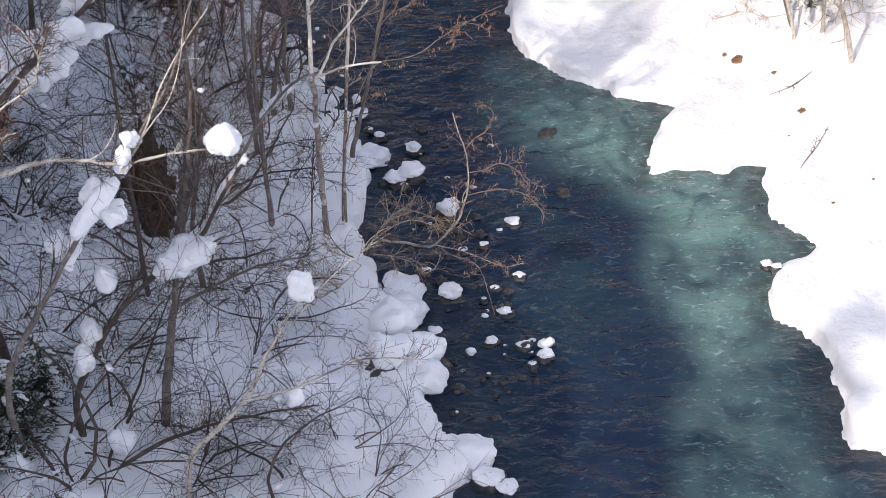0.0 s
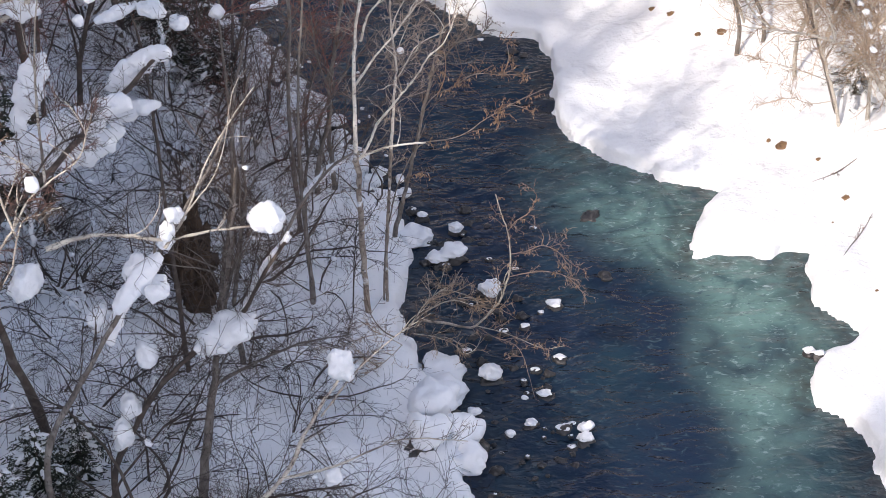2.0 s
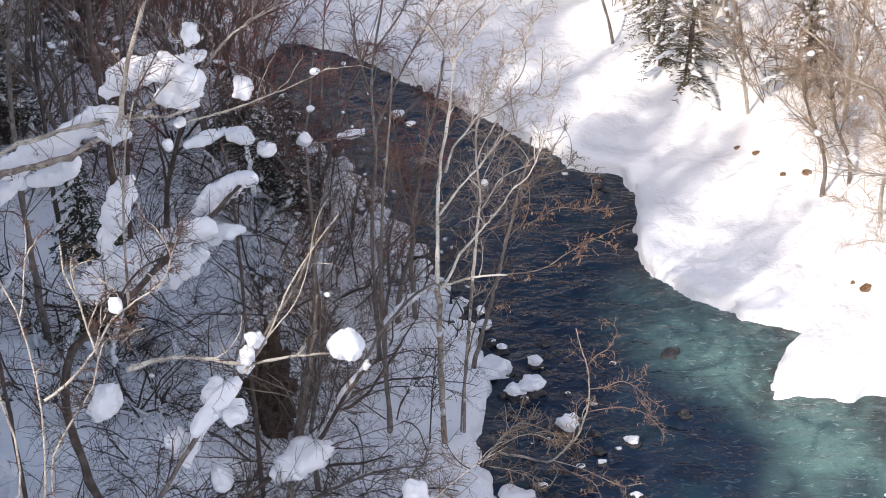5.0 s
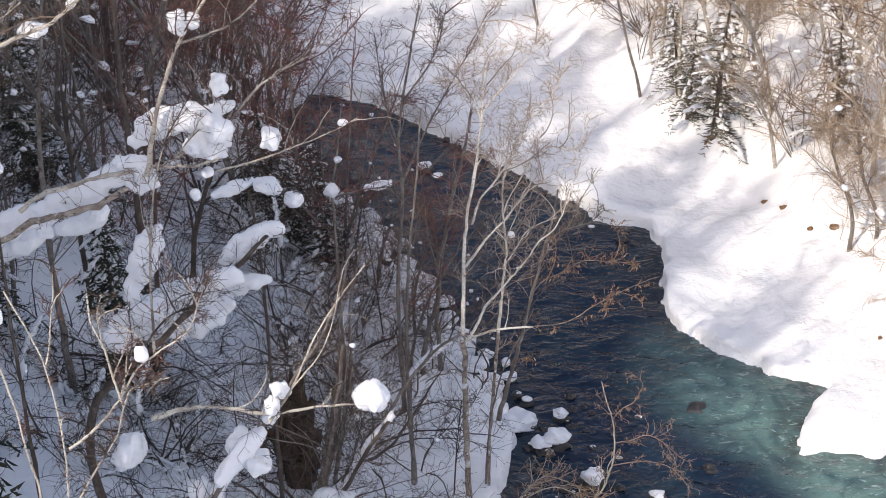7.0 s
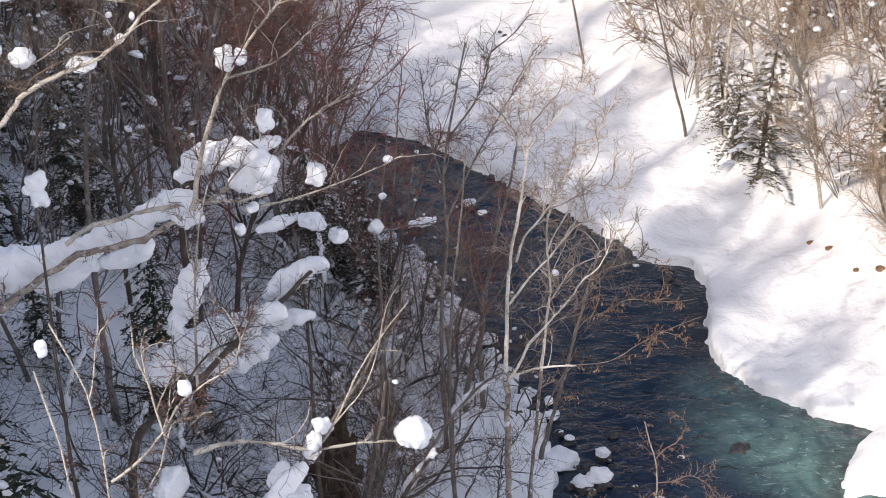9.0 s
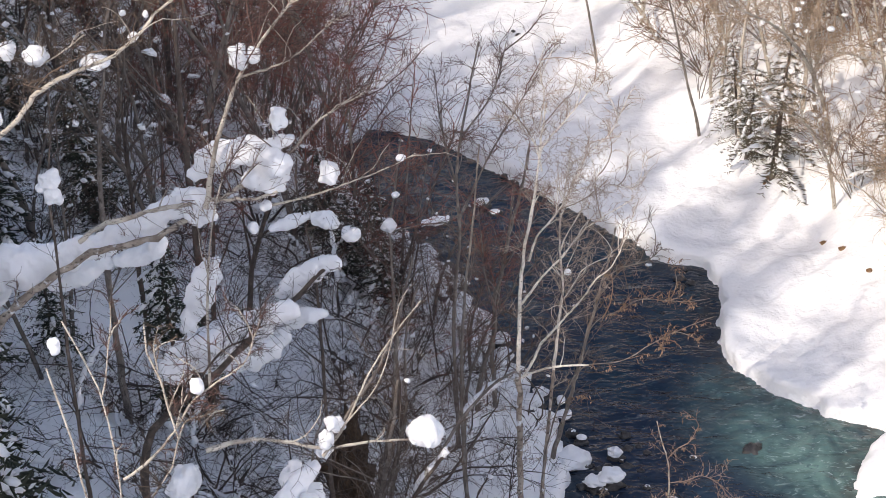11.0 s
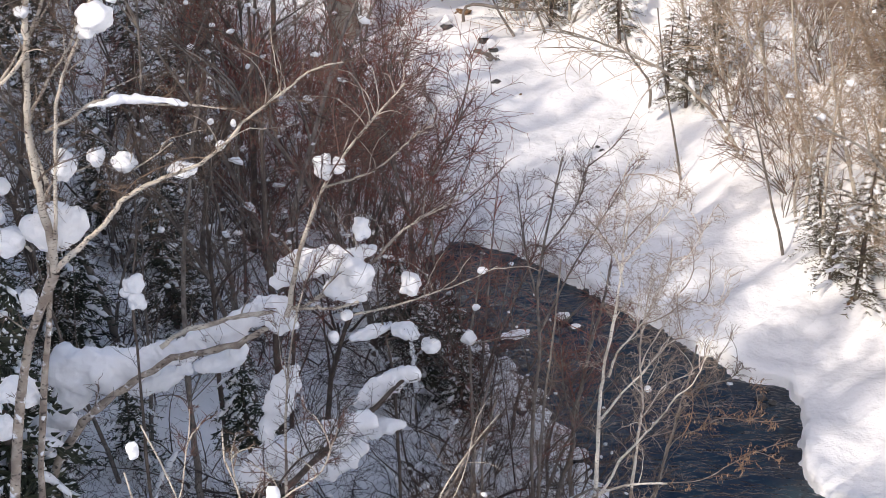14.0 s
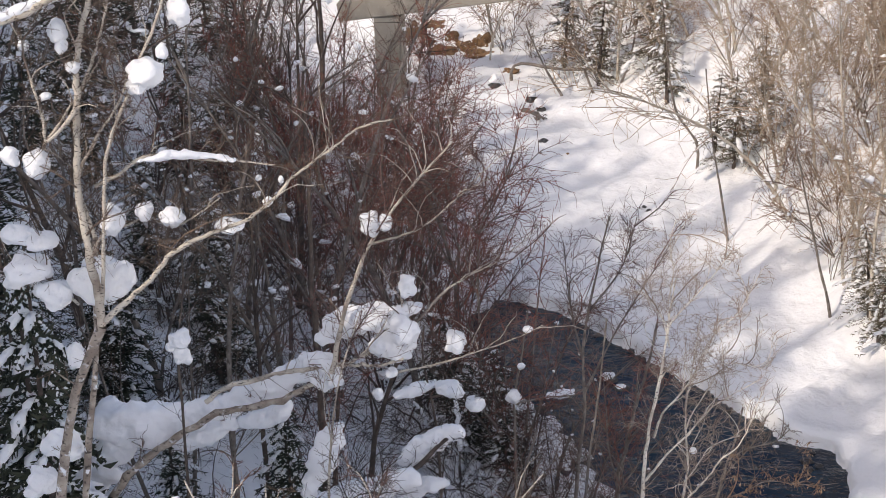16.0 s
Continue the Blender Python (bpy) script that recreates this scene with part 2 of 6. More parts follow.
def lumpy(size, seed, rough=0.22, level=3, flat=0.0, freq=1.5):
    """Vertices and faces of an uneven rounded lump; flat: how much its underside is flattened."""
    v, f = ball(level)
    out = []
    off = Vector((seed * 3.17 % 50, seed * 1.73 % 50, seed * 2.41 % 50))
    for p in v:
        q = Vector(p)
        k = 1 + rough * noise.noise(q * freq + off) + rough * 0.4 * noise.noise(q * freq * 2.6 + off) + rough * 0.12 * noise.noise(q * freq * 6 + off)
        z = q.z * k
        if z < 0:
            z *= 1 - flat
        out.append((q.x * k * size[0] / 2, q.y * k * size[1] / 2, z * size[2] / 2))
    return out, f

# ---- terrain ----
LEFT_SHORE = [(-2, -400), (-2, 0), (-1, 20), (0.5, 28), (0.2, 31), (-0.4, 32.4), (-0.8, 33.6), (-0.5, 35), (-1.0, 36.6), (-1.7, 38.6), (-1.9, 41), (-2.1, 43.4),
              (-2.4, 45), (-2.6, 46.2), (-3.7, 47.0), (-3.5, 48.4), (-4.9, 49.5), (-4.8, 51.3), (-6.6, 52.7), (-6.6, 55.0), (-8.8, 58), (-10.6, 61.5), (-11.8, 64.5)]
RIGHT_SHORE = [(12, -400), (11.5, 0), (10.2, 25), (9.73, 30.21), (9.58, 30.59), (9.72, 30.95), (9.07, 31.27), (8.95, 31.95), (9.03, 32.73), (9.31, 33.11), (9.08, 34.05), (9.21, 34.35), (9.01, 35.12), (8.59, 35.91), (8.11, 36.39), (8.11, 37.08), (8.63, 38.22), (9.17, 38.37), (9.63, 39.12), (9.29, 39.9), (8.75, 40.45), (8.65, 41.51), (8.75, 42.31), (8.98, 42.76), (8.38, 42.76), (7.94, 42.43), (7.51, 42.74)]
RIGHT_SHORE += [(6.34, 42.78), (5.76, 42.55), (5.75, 43.44), (6.06, 44.21), (6.15, 44.94), (6.77, 45.63), (6.87, 46.05), (5.95, 46.43), (5.22, 46.62), (4.86, 47.18), (3.91, 47.89), (2.93, 48.95), (2.42, 50), (2.25, 50.39), (2.32, 53.07), (2.29, 54.59), (1.85, 55.69), (0.81, 55.76), (0.05, 56.37), (-0.73, 57.82), (-2.15, 59.47), (-3.4, 60.46), (-4.93, 62.1), (-5.84, 63.07), (-7.27, 64.83), (-8.6, 66), (-10.6, 66.8)]
CENTRE = [(5, -400), (4.5, 30), (3, 40), (0, 50), (-4, 58), (-9, 63.5), (-12.5, 67), (-12.5, 76), (-16.5, 90), (-27, 112), (-70, 160), (-400, 400)]
LEFT_FOOT = LEFT_SHORE[:-3] + [(-10, 59), (-13.5, 67), (-14.5, 76), (-18.5, 89), (-29, 112), (-75, 165), (-400, 410)]
SHADE_RIM = [(-17, -400), (-17, -30), (-21.5, 5), (-22, 14), (-24, 20.5), (-28, 28), (-32.5, 38), (-40, 54), (-60, 80), (-200, 160)]
FOOT = [(14, -400), (13, 0), (11, 31), (10.5, 42), (7, 50), (4.5, 56), (1.5, 62), (-1.5, 70), (-4.5, 78), (-9, 87), (-14, 97), (-22, 112), (-60, 150), (-400, 330)]


def hash2(ix, iy, seed):
    h = (ix.astype(np.int64) * 374761393 + iy.astype(np.int64) * 668265263 + seed * 974634777) & 0x7FFFFFFF
    h = ((h ^ (h >> 13)) * 1274126177) & 0x7FFFFFFF
    return ((h ^ (h >> 16)) & 0xFFFF) / 65535.0


def noise2(x, y, size, seed=0):
    """Smooth noise from -1 to 1 whose lumps are about size metres wide."""
    x, y = np.asarray(x, float) / size, np.asarray(y, float) / size
    ix, iy = np.floor(x), np.floor(y)
    u, v = x - ix, y - iy
    u, v = u * u * u * (u * (6 * u - 15) + 10), v * v * v * (v * (6 * v - 15) + 10)
    a, b = hash2(ix, iy, seed), hash2(ix + 1, iy, seed)
    c, d = hash2(ix, iy + 1, seed), hash2(ix + 1, iy + 1, seed)
    return 2 * (a + (b - a) * u + (c - a) * v + (a - b - c + d) * u * v) - 1


def side_of(x, y, line):
    """Distance from a polyline; positive to the right of its way."""
    best, sign = np.full(x.shape, 1e9), np.ones(x.shape)
    for (x0, y0), (x1, y1) in zip(line, line[1:]):
        ux, uy = x1 - x0, y1 - y0
        k = np.clip(((x - x0) * ux + (y - y0) * uy) / (ux * ux + uy * uy), 0, 1)
        ex, ey = x - x0 - k * ux, y - y0 - k * uy
        d = np.hypot(ex, ey)
        s = np.where(ux * ey - uy * ex > 0, -1.0, 1.0)
        near = d < best - 1e-6
        sign = np.where(near, s, sign)
        best = np.minimum(best, d)
    return best * sign


def smooth(a, b, v):
    k = np.clip((v - a) / (b - a), 0, 1)
    return k * k * (3 - 2 * k)


def shore(x, y):
    """Signed distance from the water's edge (positive on land)."""
    wob = (0.30 * noise2(x, y, 1.3, 3) + 0.24 * noise2(x, y, 0.6, 4)) 
    wob = np.where(side_of(x, y, CENTRE) < 0, wob, 0.35 * wob - 0.20)
    edge = LEFT_SHORE + RIGHT_SHORE[::-1]
    inside = np.zeros(x.shape, bool)
    for (x0, y0), (x1, y1) in zip(edge, edge[1:] + edge[:1]):
        cross = (y0 > y) != (y1 > y)
        inside ^= cross & (x < (x1 - x0) * (y - y0) / ((y1 - y0) or 1e-9) + x0)
    d = np.abs(side_of(x, y, edge))
    return np.where(inside, -d, d) + wob


def height(x, y):
    x, y = np.asarray(x, float), np.asarray(y, float)
    sd = shore(x, y)
    on_left = side_of(x, y, CENTRE) < 0
    deep = 0.8 + 0.35 * noise2(x, y, 4, 9)
    lip_h = np.where(on_left, 0.50, 0.62) + 0.22 * noise2(x, y, 2.6, 5)
    k = np.clip(sd / 0.75, 0, 1)
    lip = lip_h * np.sqrt(np.maximum(1 - (1 - k) ** 2, 0))
    bed = -0.06 - np.minimum(-np.minimum(sd, 0) * 0.45, 1) * deep
    # left bank: a shelf of snow, then the forested side of the gorge
    dl = np.maximum(-side_of(x, y, LEFT_FOOT), 0)
    up = smooth(40, 60, y)
    zl = 0.10 * dl + 0.14 * np.maximum(dl - 5, 0) + 0.30 * np.maximum(dl - 6, 0) * up
    zl = np.minimum(zl, 26 + 0.05 * dl)
    # unseen rim of the gorge beside and behind the camera, shaped to cast shade
    shade_rim = -side_of(x, y, SHADE_RIM) + 1.6 * noise2(x, y, 9, 41)
    zl = np.maximum(zl, (np.interp(y, [0, 12, 18, 30, 45, 60], [30, 30, 33, 31, 28.5, 26]) + 1.5 * noise2(x, y, 7, 42)) * smooth(-8, 0.5, shade_rim) * (1 - smooth(60, 80, y)) + 0.55 * np.clip(shade_rim - 2, 0, 40) * (1 - smooth(55, 75, y)))
    # right bank: an apron at the water, then a slope
    foot = side_of(x, y, FOOT)
    dr = np.maximum(sd, 0)
    steep = 0.20 + 0.36 * smooth(0, 5, foot)
    zr = 0.10 * np.minimum(dr, 8) + np.maximum(foot, 0) * steep
    zr = np.minimum(zr, 30 + 0.15 * np.maximum(foot, 0))
    # the head of the valley rises
    head = np.maximum(y + 0.30 * x - 93, 0)
    rise = 0.42 * head * (1 - smooth(60, 160, head) * 0.4)
    land = np.where(on_left, zl, zr) + rise
    und = 0.18 * noise2(x, y, 3.1, 11) + 0.15 * noise2(x, y, 1.3, 12) + 0.05 * noise2(x, y, 0.55, 13) + np.where(on_left, 0.10 * noise2(x, y, 0.7, 17) + 0.10 * noise2(x, y, 1.6, 18), 0.19 * noise2(x - 0.6 * y, 0.5 * y, 1.0, 15) + 0.08 * noise2(x - 0.5 * y, 0.4 * y, 0.4, 16)) + 0.5 * noise2(x, y, 11, 14) * smooth(4, 12, sd)
    return np.where(sd > 0, lip - 0.06 + land + und * smooth(0.1, 1.6, sd), bed)

# ---- ground and river ----
def steps(*runs):
    """Grid lines: runs of (from, to, step)."""
    return np.concatenate([np.arange(a, b, s) for a, b, s in runs])


def build_ground():
    xs = steps((-400, -100, 30), (-100, -50, 5), (-50, -15, 0.6), (-15, 14, 0.16), (14, 30, 0.4), (30, 100, 5), (100, 401, 30))
    ys = steps((-400, -60, 30), (-60, 0, 4), (0, 29, 1.0), (29, 69, 0.16), (69, 112, 0.4), (112, 160, 3), (160, 401, 30))
    gx, gy = np.meshgrid(xs, ys)
    gz = height(gx, gy)
    sd = shore(gx, gy)
    # the snow's edge bulges out over the water
    fy, fx = np.gradient(sd, ys, xs)
    norm = np.hypot(fx, fy) + 1e-6
    push = 0.20 * smooth(0.02, 0.28, sd) * (1 - smooth(0.35, 1.1, sd))
    vx, vy = gx - fx / norm * push, gy - fy / norm * push
    ny, nx = gx.shape
    i = np.arange(ny * nx).reshape(ny, nx)
    faces = np.stack([i[:-1, :-1], i[:-1, 1:], i[1:, 1:], i[1:, :-1]], -1).reshape(-1, 4)
    me = mesh_of("ground", np.stack([vx, vy, gz], -1).reshape(-1, 3), faces, GROUND)
    tagged(new("ground", me), "deep white snow over both river banks", "snow", kind="structure")


TEAL_LINE = [(6.4, 20), (6.5, 30), (6.7, 34), (6.9, 38), (7.4, 41), (6.2, 43), (4.8, 44.6), (4.0, 46.5), (3.4, 50)]


def build_water():
    xs, ys = steps((-16, -3, 0.25), (-3, 10, 0.11), (10, 14, 0.4)), steps((-60, 28, 3), (28, 52, 0.11), (52, 70, 0.2))
    gx, gy = np.meshgrid(xs, ys)
    gz = 0.05 * noise2(gx + 0.25 * gy, gy * 1.5, 0.8, 21) + 0.028 * noise2(gx - 0.2 * gy, gy * 1.6, 0.42, 22) + 0.006 * noise2(gx, gy * 1.5, 0.24, 23)
    ny, nx = gx.shape
    i = np.arange(ny * nx).reshape(ny, nx)
    faces = np.stack([i[:-1, :-1], i[:-1, 1:], i[1:, 1:], i[1:, :-1]], -1).reshape(-1, 4)
    me = mesh_of("water", np.stack([gx, gy, gz], -1).reshape(-1, 3), faces, WATER)
    right = -side_of(gx, gy, RIGHT_SHORE)
    # a band of milky, turquoise water along the right side of the bend
    band = side_of(gx, gy, TEAL_LINE)
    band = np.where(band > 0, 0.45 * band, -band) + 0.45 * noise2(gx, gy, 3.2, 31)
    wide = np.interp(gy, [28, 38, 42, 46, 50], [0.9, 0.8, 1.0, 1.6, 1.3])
    teal = (1 - smooth(-0.1 * wide, 2.3 * wide, band)) * (1 - smooth(47.5, 50.5, gy))
    teal = teal * (0.6 + 0.4 * smooth(-0.6, 0.3, noise2(gx, gy, 2.4, 32)))
    edge = -shore(gx, gy)
    shallow = np.maximum((0.75 * (1 - smooth(0.1, 1.3, edge))) * (right < 4), 0.40 * (1 - smooth(0.2, 2.4, edge)) * (right >= 4) * (1 - smooth(46, 52, gy)))
    for name, values in (("teal", teal), ("shallow", shallow)):
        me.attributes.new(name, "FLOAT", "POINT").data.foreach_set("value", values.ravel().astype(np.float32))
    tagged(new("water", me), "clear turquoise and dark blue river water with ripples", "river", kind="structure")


build_ground()
build_water()

# ---- trees ----
def snow_bank(line, deep, seed):
    """A smooth bank of snow lying along a limb; line: (x, y, z, height of the bank)."""
    pts = spline(line, max(6, int(np.linalg.norm(np.diff(np.array(line), axis=0)[:, :3], axis=1).sum() / 0.11)))
    verts, faces = [], []
    for i, (x, y, z, h) in enumerate(pts):
        v, f = lumpy((max(h * 0.9, 0.16), deep, h), seed * 31 + i // 4, 0.30, 3, 0.1, 1.1)
        m = len(verts)
        verts += [(q[0] + x, q[1] + y, q[2] + z) for q in v]
        faces += [tuple(j + m for j in g) for g in f]
    ob = new("snow_bank", mesh_of("snow_bank", verts, faces, SNOW_SLAB))
    melt(ob, 0.03 + 0.02 * deep, 5)
    tagged(ob, "smooth white bank of snow lying along a bent limb", "snow", "snow along limbs")


def bare_tree(kind, label, seed, base, limbs, bark, twig):
    """A leafless tree from its main limbs: (line, thick end, thin end, twigs, their length)."""
    rng = random.Random(seed)
    root = tagged(new(kind), label, "tree")
    root.location = base
    b = np.array(base)
    fine = Wood()
    for k, (line, r0, r1, count, length, *own) in enumerate(limbs):
        r1 = max(r1, 0.3 * r0)
        pts = spline(np.array(line) - b, max(8, len(line) * 4), r0 * 0.16, rng)
        if k == 0:
            pts[0] -= np.array([0, 0, 0.25])
        w = Wood()
        n = len(pts)
        swell = np.array([1 + 0.10 * rng.gauss(0, 1) for _ in range(n)])
        w.tube(pts, (r0 + (r1 - r0) * np.linspace(0, 1, n) ** 0.8) * swell, 8 if r0 > 0.05 else 5)
        thin_end = 0.0080
        for _ in range(max(1, int(count / 7))):
            i = rng.randint(n // 3, n - 2)
            ahead = unit(pts[i + 1] - pts[i])
            side = unit(np.array([rng.gauss(0, 1), rng.gauss(0, 0.8), 0.25 + 0.5 * rng.random()]))
            fork = sprig(rng, pts[i], ahead * 0.9 + side * 0.8, length * (0.9 + 1.0 * rng.random()), 0.17, 0.06, 8)
            r = min(0.022, max(0.013, (r0 + (r1 - r0) * i / n) * 0.42))
            w.tube(fork, r * np.linspace(1, 0.4, 8), 4)
            twigs_on(fine, rng, fork, 5, length * 0.7, thin_end, 0.03, 2, 0.3, 0.8)
        part("trunk" if k == 0 else "limb", w.mesh("wood", own[0] if own else bark), root)
        for _ in range(count // 16):
            i = rng.randint(n // 4, n - 2)
            side = unit(np.array([rng.gauss(0, 1), rng.gauss(0, 1), 0.35 * rng.random()]))
            arm = sprig(rng, pts[i], unit(pts[i + 1] - pts[i]) * 0.6 + side, length * (1.3 + 1.1 * rng.random()), 0.10, 0.015, 8)
            fine.tube(arm, 0.017 * np.linspace(1, 0.45, 8), 4)
            twigs_on(fine, rng, arm, 9, length * 0.8, thin_end, 0.02, 2, 0.15, 0.8)
        twigs_on(fine, rng, pts, count, length, thin_end, 0.03, 3, 0.12 if k else 0.25, 0.9, 0.30, 3, 5)
    part("crown", fine.mesh("crown", twig), root, kind="stuff")
    return root


def sapling_kit(seed, tall, stems, twig_count, twig_len, thick, lean=0.12, lift=0.03, levels=2, r=0.0095):
    """Meshes of a thin tree or a many-stemmed shrub."""
    rng = random.Random(seed)
    wood, fine = Wood(), Wood()
    for s in range(stems):
        a = rng.random() * 2 * math.pi
        out = (lean + 0.6 * lean * rng.random()) * (1 if stems > 1 else 0.6)
        way = np.array([math.cos(a) * out, math.sin(a) * out, 1])
        h = tall * (0.6 + 0.45 * rng.random()) if stems > 1 else tall
        pts = sprig(rng, (0.12 * math.cos(a) * (stems > 1), 0.12 * math.sin(a) * (stems > 1), -0.25), way, h, 0.15 if lean > 0.8 else 0.05, lift, 9)
        w = thick * (0.7 + 0.5 * rng.random()) if stems > 1 else thick
        wood.tube(pts, w * np.linspace(1, 0.18, 9), 6 if w > 0.035 else 4)
        if stems == 1:
            for _ in range(rng.randint(5, 8)):
                i = rng.randint(2, 7)
                s2 = unit(np.array([rng.gauss(0, 1), rng.gauss(0, 1), 0.8]))
                arm = sprig(rng, pts[i], unit(pts[i + 1] - pts[i]) * 0.7 + s2 * 0.8, h * (0.16 + 0.2 * rng.random()), 0.10, 0.05, 6)
                wood.tube(arm, w * 0.42 * np.linspace(1, 0.25, 6), 4)
                twigs_on(fine, rng, arm, twig_count // 9, twig_len, r, 0.03, levels, 0.15, 0.9, 0.22, 2 if r > 0.016 else 3)
            twigs_on(fine, rng, pts, twig_count // 3, twig_len, r, 0.03, levels, 0.2, 0.9, 0.22, 2 if r > 0.016 else 3)
        else:
            twigs_on(fine, rng, pts, twig_count // stems, twig_len, r, lift, levels, 0.2, 0.75, 0.34 if lift < -0.1 else 0.22, 4 if lift < -0.1 else 2 if r > 0.016 else 3, 6 if lift < -0.1 else 4)
    return wood, fine


def snow_bits(seed, wood_pts, count, size):
    """Small lumps of snow caught among twigs, as one mesh."""
    rng = random.Random(seed)
    verts, faces = [], []
    for i in range(count):
        p = wood_pts[rng.randrange(len(wood_pts))]
        k = size * (0.4 + 0.9 * rng.random())
        v, f = lumpy((k * (0.8 + 0.9 * rng.random()), k * 0.8, k * (0.35 + 0.45 * rng.random())), seed * 7 + i, 0.8, 2 if size > 0.29 else 1, 0.2, 1.7)
        n = len(verts)
        verts += [(a[0] + p[0], a[1] + p[1], a[2] + p[2] + k * 0.15) for a in v]
        faces += [tuple(j + n for j in g) for g in f]
    return mesh_of("snow_bits", verts, faces, SNOW_CLUMP)


def kit_tree(kind, label, category, group, wood, fine, bark, twig, bits=0, size=0.3, seed=0):
    root = tagged(new(kind), label, category, group)
    part("trunk", wood.mesh("wood", bark), root)
    part("crown", fine.mesh("crown", twig), root, kind="stuff")
    if bits:
        pts = np.concatenate(wood.v + fine.v[: len(fine.v) // 2])
        pts = pts[pts[:, 2] > 0.5]
        part("caught_snow", snow_bits(seed, pts, bits, size), root, "lumps of snow caught on the twigs", "stuff")
    return root


def laden_brush(seed):
    """Low brush whose bowed stems carry ropes of snow."""
    rng = random.Random(seed)
    root = tagged(new("shrub"), "low brush with bowed dark stems under ropes of snow", "shrub", "snow-laden brush")
    wood, fine, snow = Wood(), Wood(), Wood()
    for _ in range(9):
        a = rng.random() * 2 * math.pi
        k = 1.5 + 1.5 * rng.random()
        line = sprig(rng, (0.2 * math.cos(a), 0.2 * math.sin(a), -0.2), (math.cos(a), math.sin(a), 1.3), k, 0.10, -0.16, 9)
        wood.tube(line, 0.028 * np.linspace(1, 0.35, 9), 5)
        twigs_on(fine, rng, line, 7, 0.9, 0.0095, -0.02, 2, 0.25, 0.9, 0.28, 2)
        i = rng.randint(1, 4)
        j = rng.randint(i + 2, 8)
        w = 0.05 + 0.07 * rng.random()
        run = line[i:j + 1] + np.array([0, 0, 0.6 * w])
        run = spline(run, 3 * len(run), 0.02, rng)
        fat = np.array([0.55 + 0.6 * rng.random() for _ in run])
        fat[0] = fat[-1] = 0.15
        snow.tube(run, w * fat, 6)
    part("trunk", wood.mesh("wood", DARK_BARK), root, kind="stuff")
    part("crown", fine.mesh("crown", SHADE_DARK_TWIG), root, kind="stuff")
    part("snow_rope", snow.mesh("snow_rope", SNOW_CLUMP), root, "ropes of snow along the stems", "stuff")
    return root


def spruce(seed, tall, wide, snow=0.6, needle=NEEDLE, dense=2):
    """A snow-dusted spruce."""
    rng = random.Random(seed)
    root = tagged(new("spruce_tree"), "dark green spruce with snow on its boughs", "conifer", "spruces")
    trunk = Wood()
    trunk.tube(spline([(0, 0, -0.3), (0.05, 0.03, tall * 0.5), (0, 0, tall)], 10), 0.02 * tall * np.linspace(1, 0.12, 10) * 0.9, 7)
    part("trunk", trunk.mesh("wood", DARK_BARK), root)
    nv, nf, sv, sf = [], [], [], []
    z = tall * 0.10
    while z < tall * 0.97:
        u = z / tall
        reach = wide * (1 - u) ** 0.85 * (0.75 + 0.4 * rng.random()) + 0.12
        for j in range(rng.randint(4, 6)):
            a = rng.random() * 2 * math.pi
            k = reach * (0.7 + 0.5 * rng.random())
            d = np.array([math.cos(a), math.sin(a), 0.0])
            s = np.array([-d[1], d[0], 0.0])
            m = 7
            line = [np.array([0, 0, z]) + d * k * t + np.array([0, 0, k * (0.10 * t - 0.42 * t * t)]) for t in np.linspace(0.08, 1, m)]
            for i in range(m):
                for side in (-1, 1):
                    for q in range(dense):
                        ln = (0.27 * k * (1.05 - 0.7 * i / m) + 0.08) * (0.5 + 0.8 * rng.random()) * (1.0 if dense < 3 else 0.72)
                        way = unit(s * side + d * (0.45 + 0.7 * rng.random()) + np.array([0, 0, rng.gauss(-0.2, 0.4)]))
                        p = line[i] + d * 0.08 * rng.gauss(0, 1)
                        w = (0.034 + 0.055 * ln) * (1.0 if dense < 3 else 0.7)
                        nrm = unit(np.cross(way, np.array([0, 0, 1])))
                        n = len(nv)
                        nv += [tuple(p + nrm * w * 0.5), tuple(p - nrm * w * 0.5), tuple(p + way * ln), tuple(p + way * ln * 0.45 - np.array([0, 0, w * 1.4]))]
                        nf += [(n, n + 1, n + 2), (n, n + 3, n + 2), (n + 1, n + 2, n + 3)]
                        if rng.random() < 0.28 * snow:
                            a0, a1 = 0.2 + 0.3 * rng.random(), 0.7 + 0.3 * rng.random()
                            up, w2, e = np.array([0, 0, 0.03 + 0.02 * rng.random()]), w * (0.5 + 0.5 * rng.random()), len(sv)
                            sv += [tuple(p + way * ln * a0), tuple(p + way * ln * 0.6 + nrm * w2), tuple(p + way * ln * a1), tuple(p + way * ln * 0.6 - nrm * w2), tuple(p + way * ln * 0.6 + up)]
                            sf += [(e, e + 1, e + 4), (e + 1, e + 2, e + 4), (e + 2, e + 3, e + 4), (e + 3, e, e + 4), (e, e + 3, e + 2, e + 1)]
            if rng.random() < snow * 0.75:
                t0 = rng.randint(2, m - 3)
                for i in range(t0, min(m, t0 + rng.randint(1, 3))):
                    sz = 0.12 + 0.17 * k * rng.random()
                    v, f = lumpy((sz * (1.3 + 0.7 * rng.random()), sz, sz * 0.6), seed * 91 + len(sv), 0.6, 1, 0.3, 1.8)
                    n = len(sv)
                    c, sn, fall = d[0], d[1], 0.10 - 0.84 * (i / m)
                    sv += [(v_[0] * c - v_[1] * sn + line[i][0], v_[0] * sn + v_[1] * c + line[i][1], v_[2] + v_[0] * fall + line[i][2] + 0.05) for v_ in v]
                    sf += [tuple(j2 + n for j2 in g) for g in f]
        z += tall * (0.035 + 0.012 * rng.random()) + 0.05
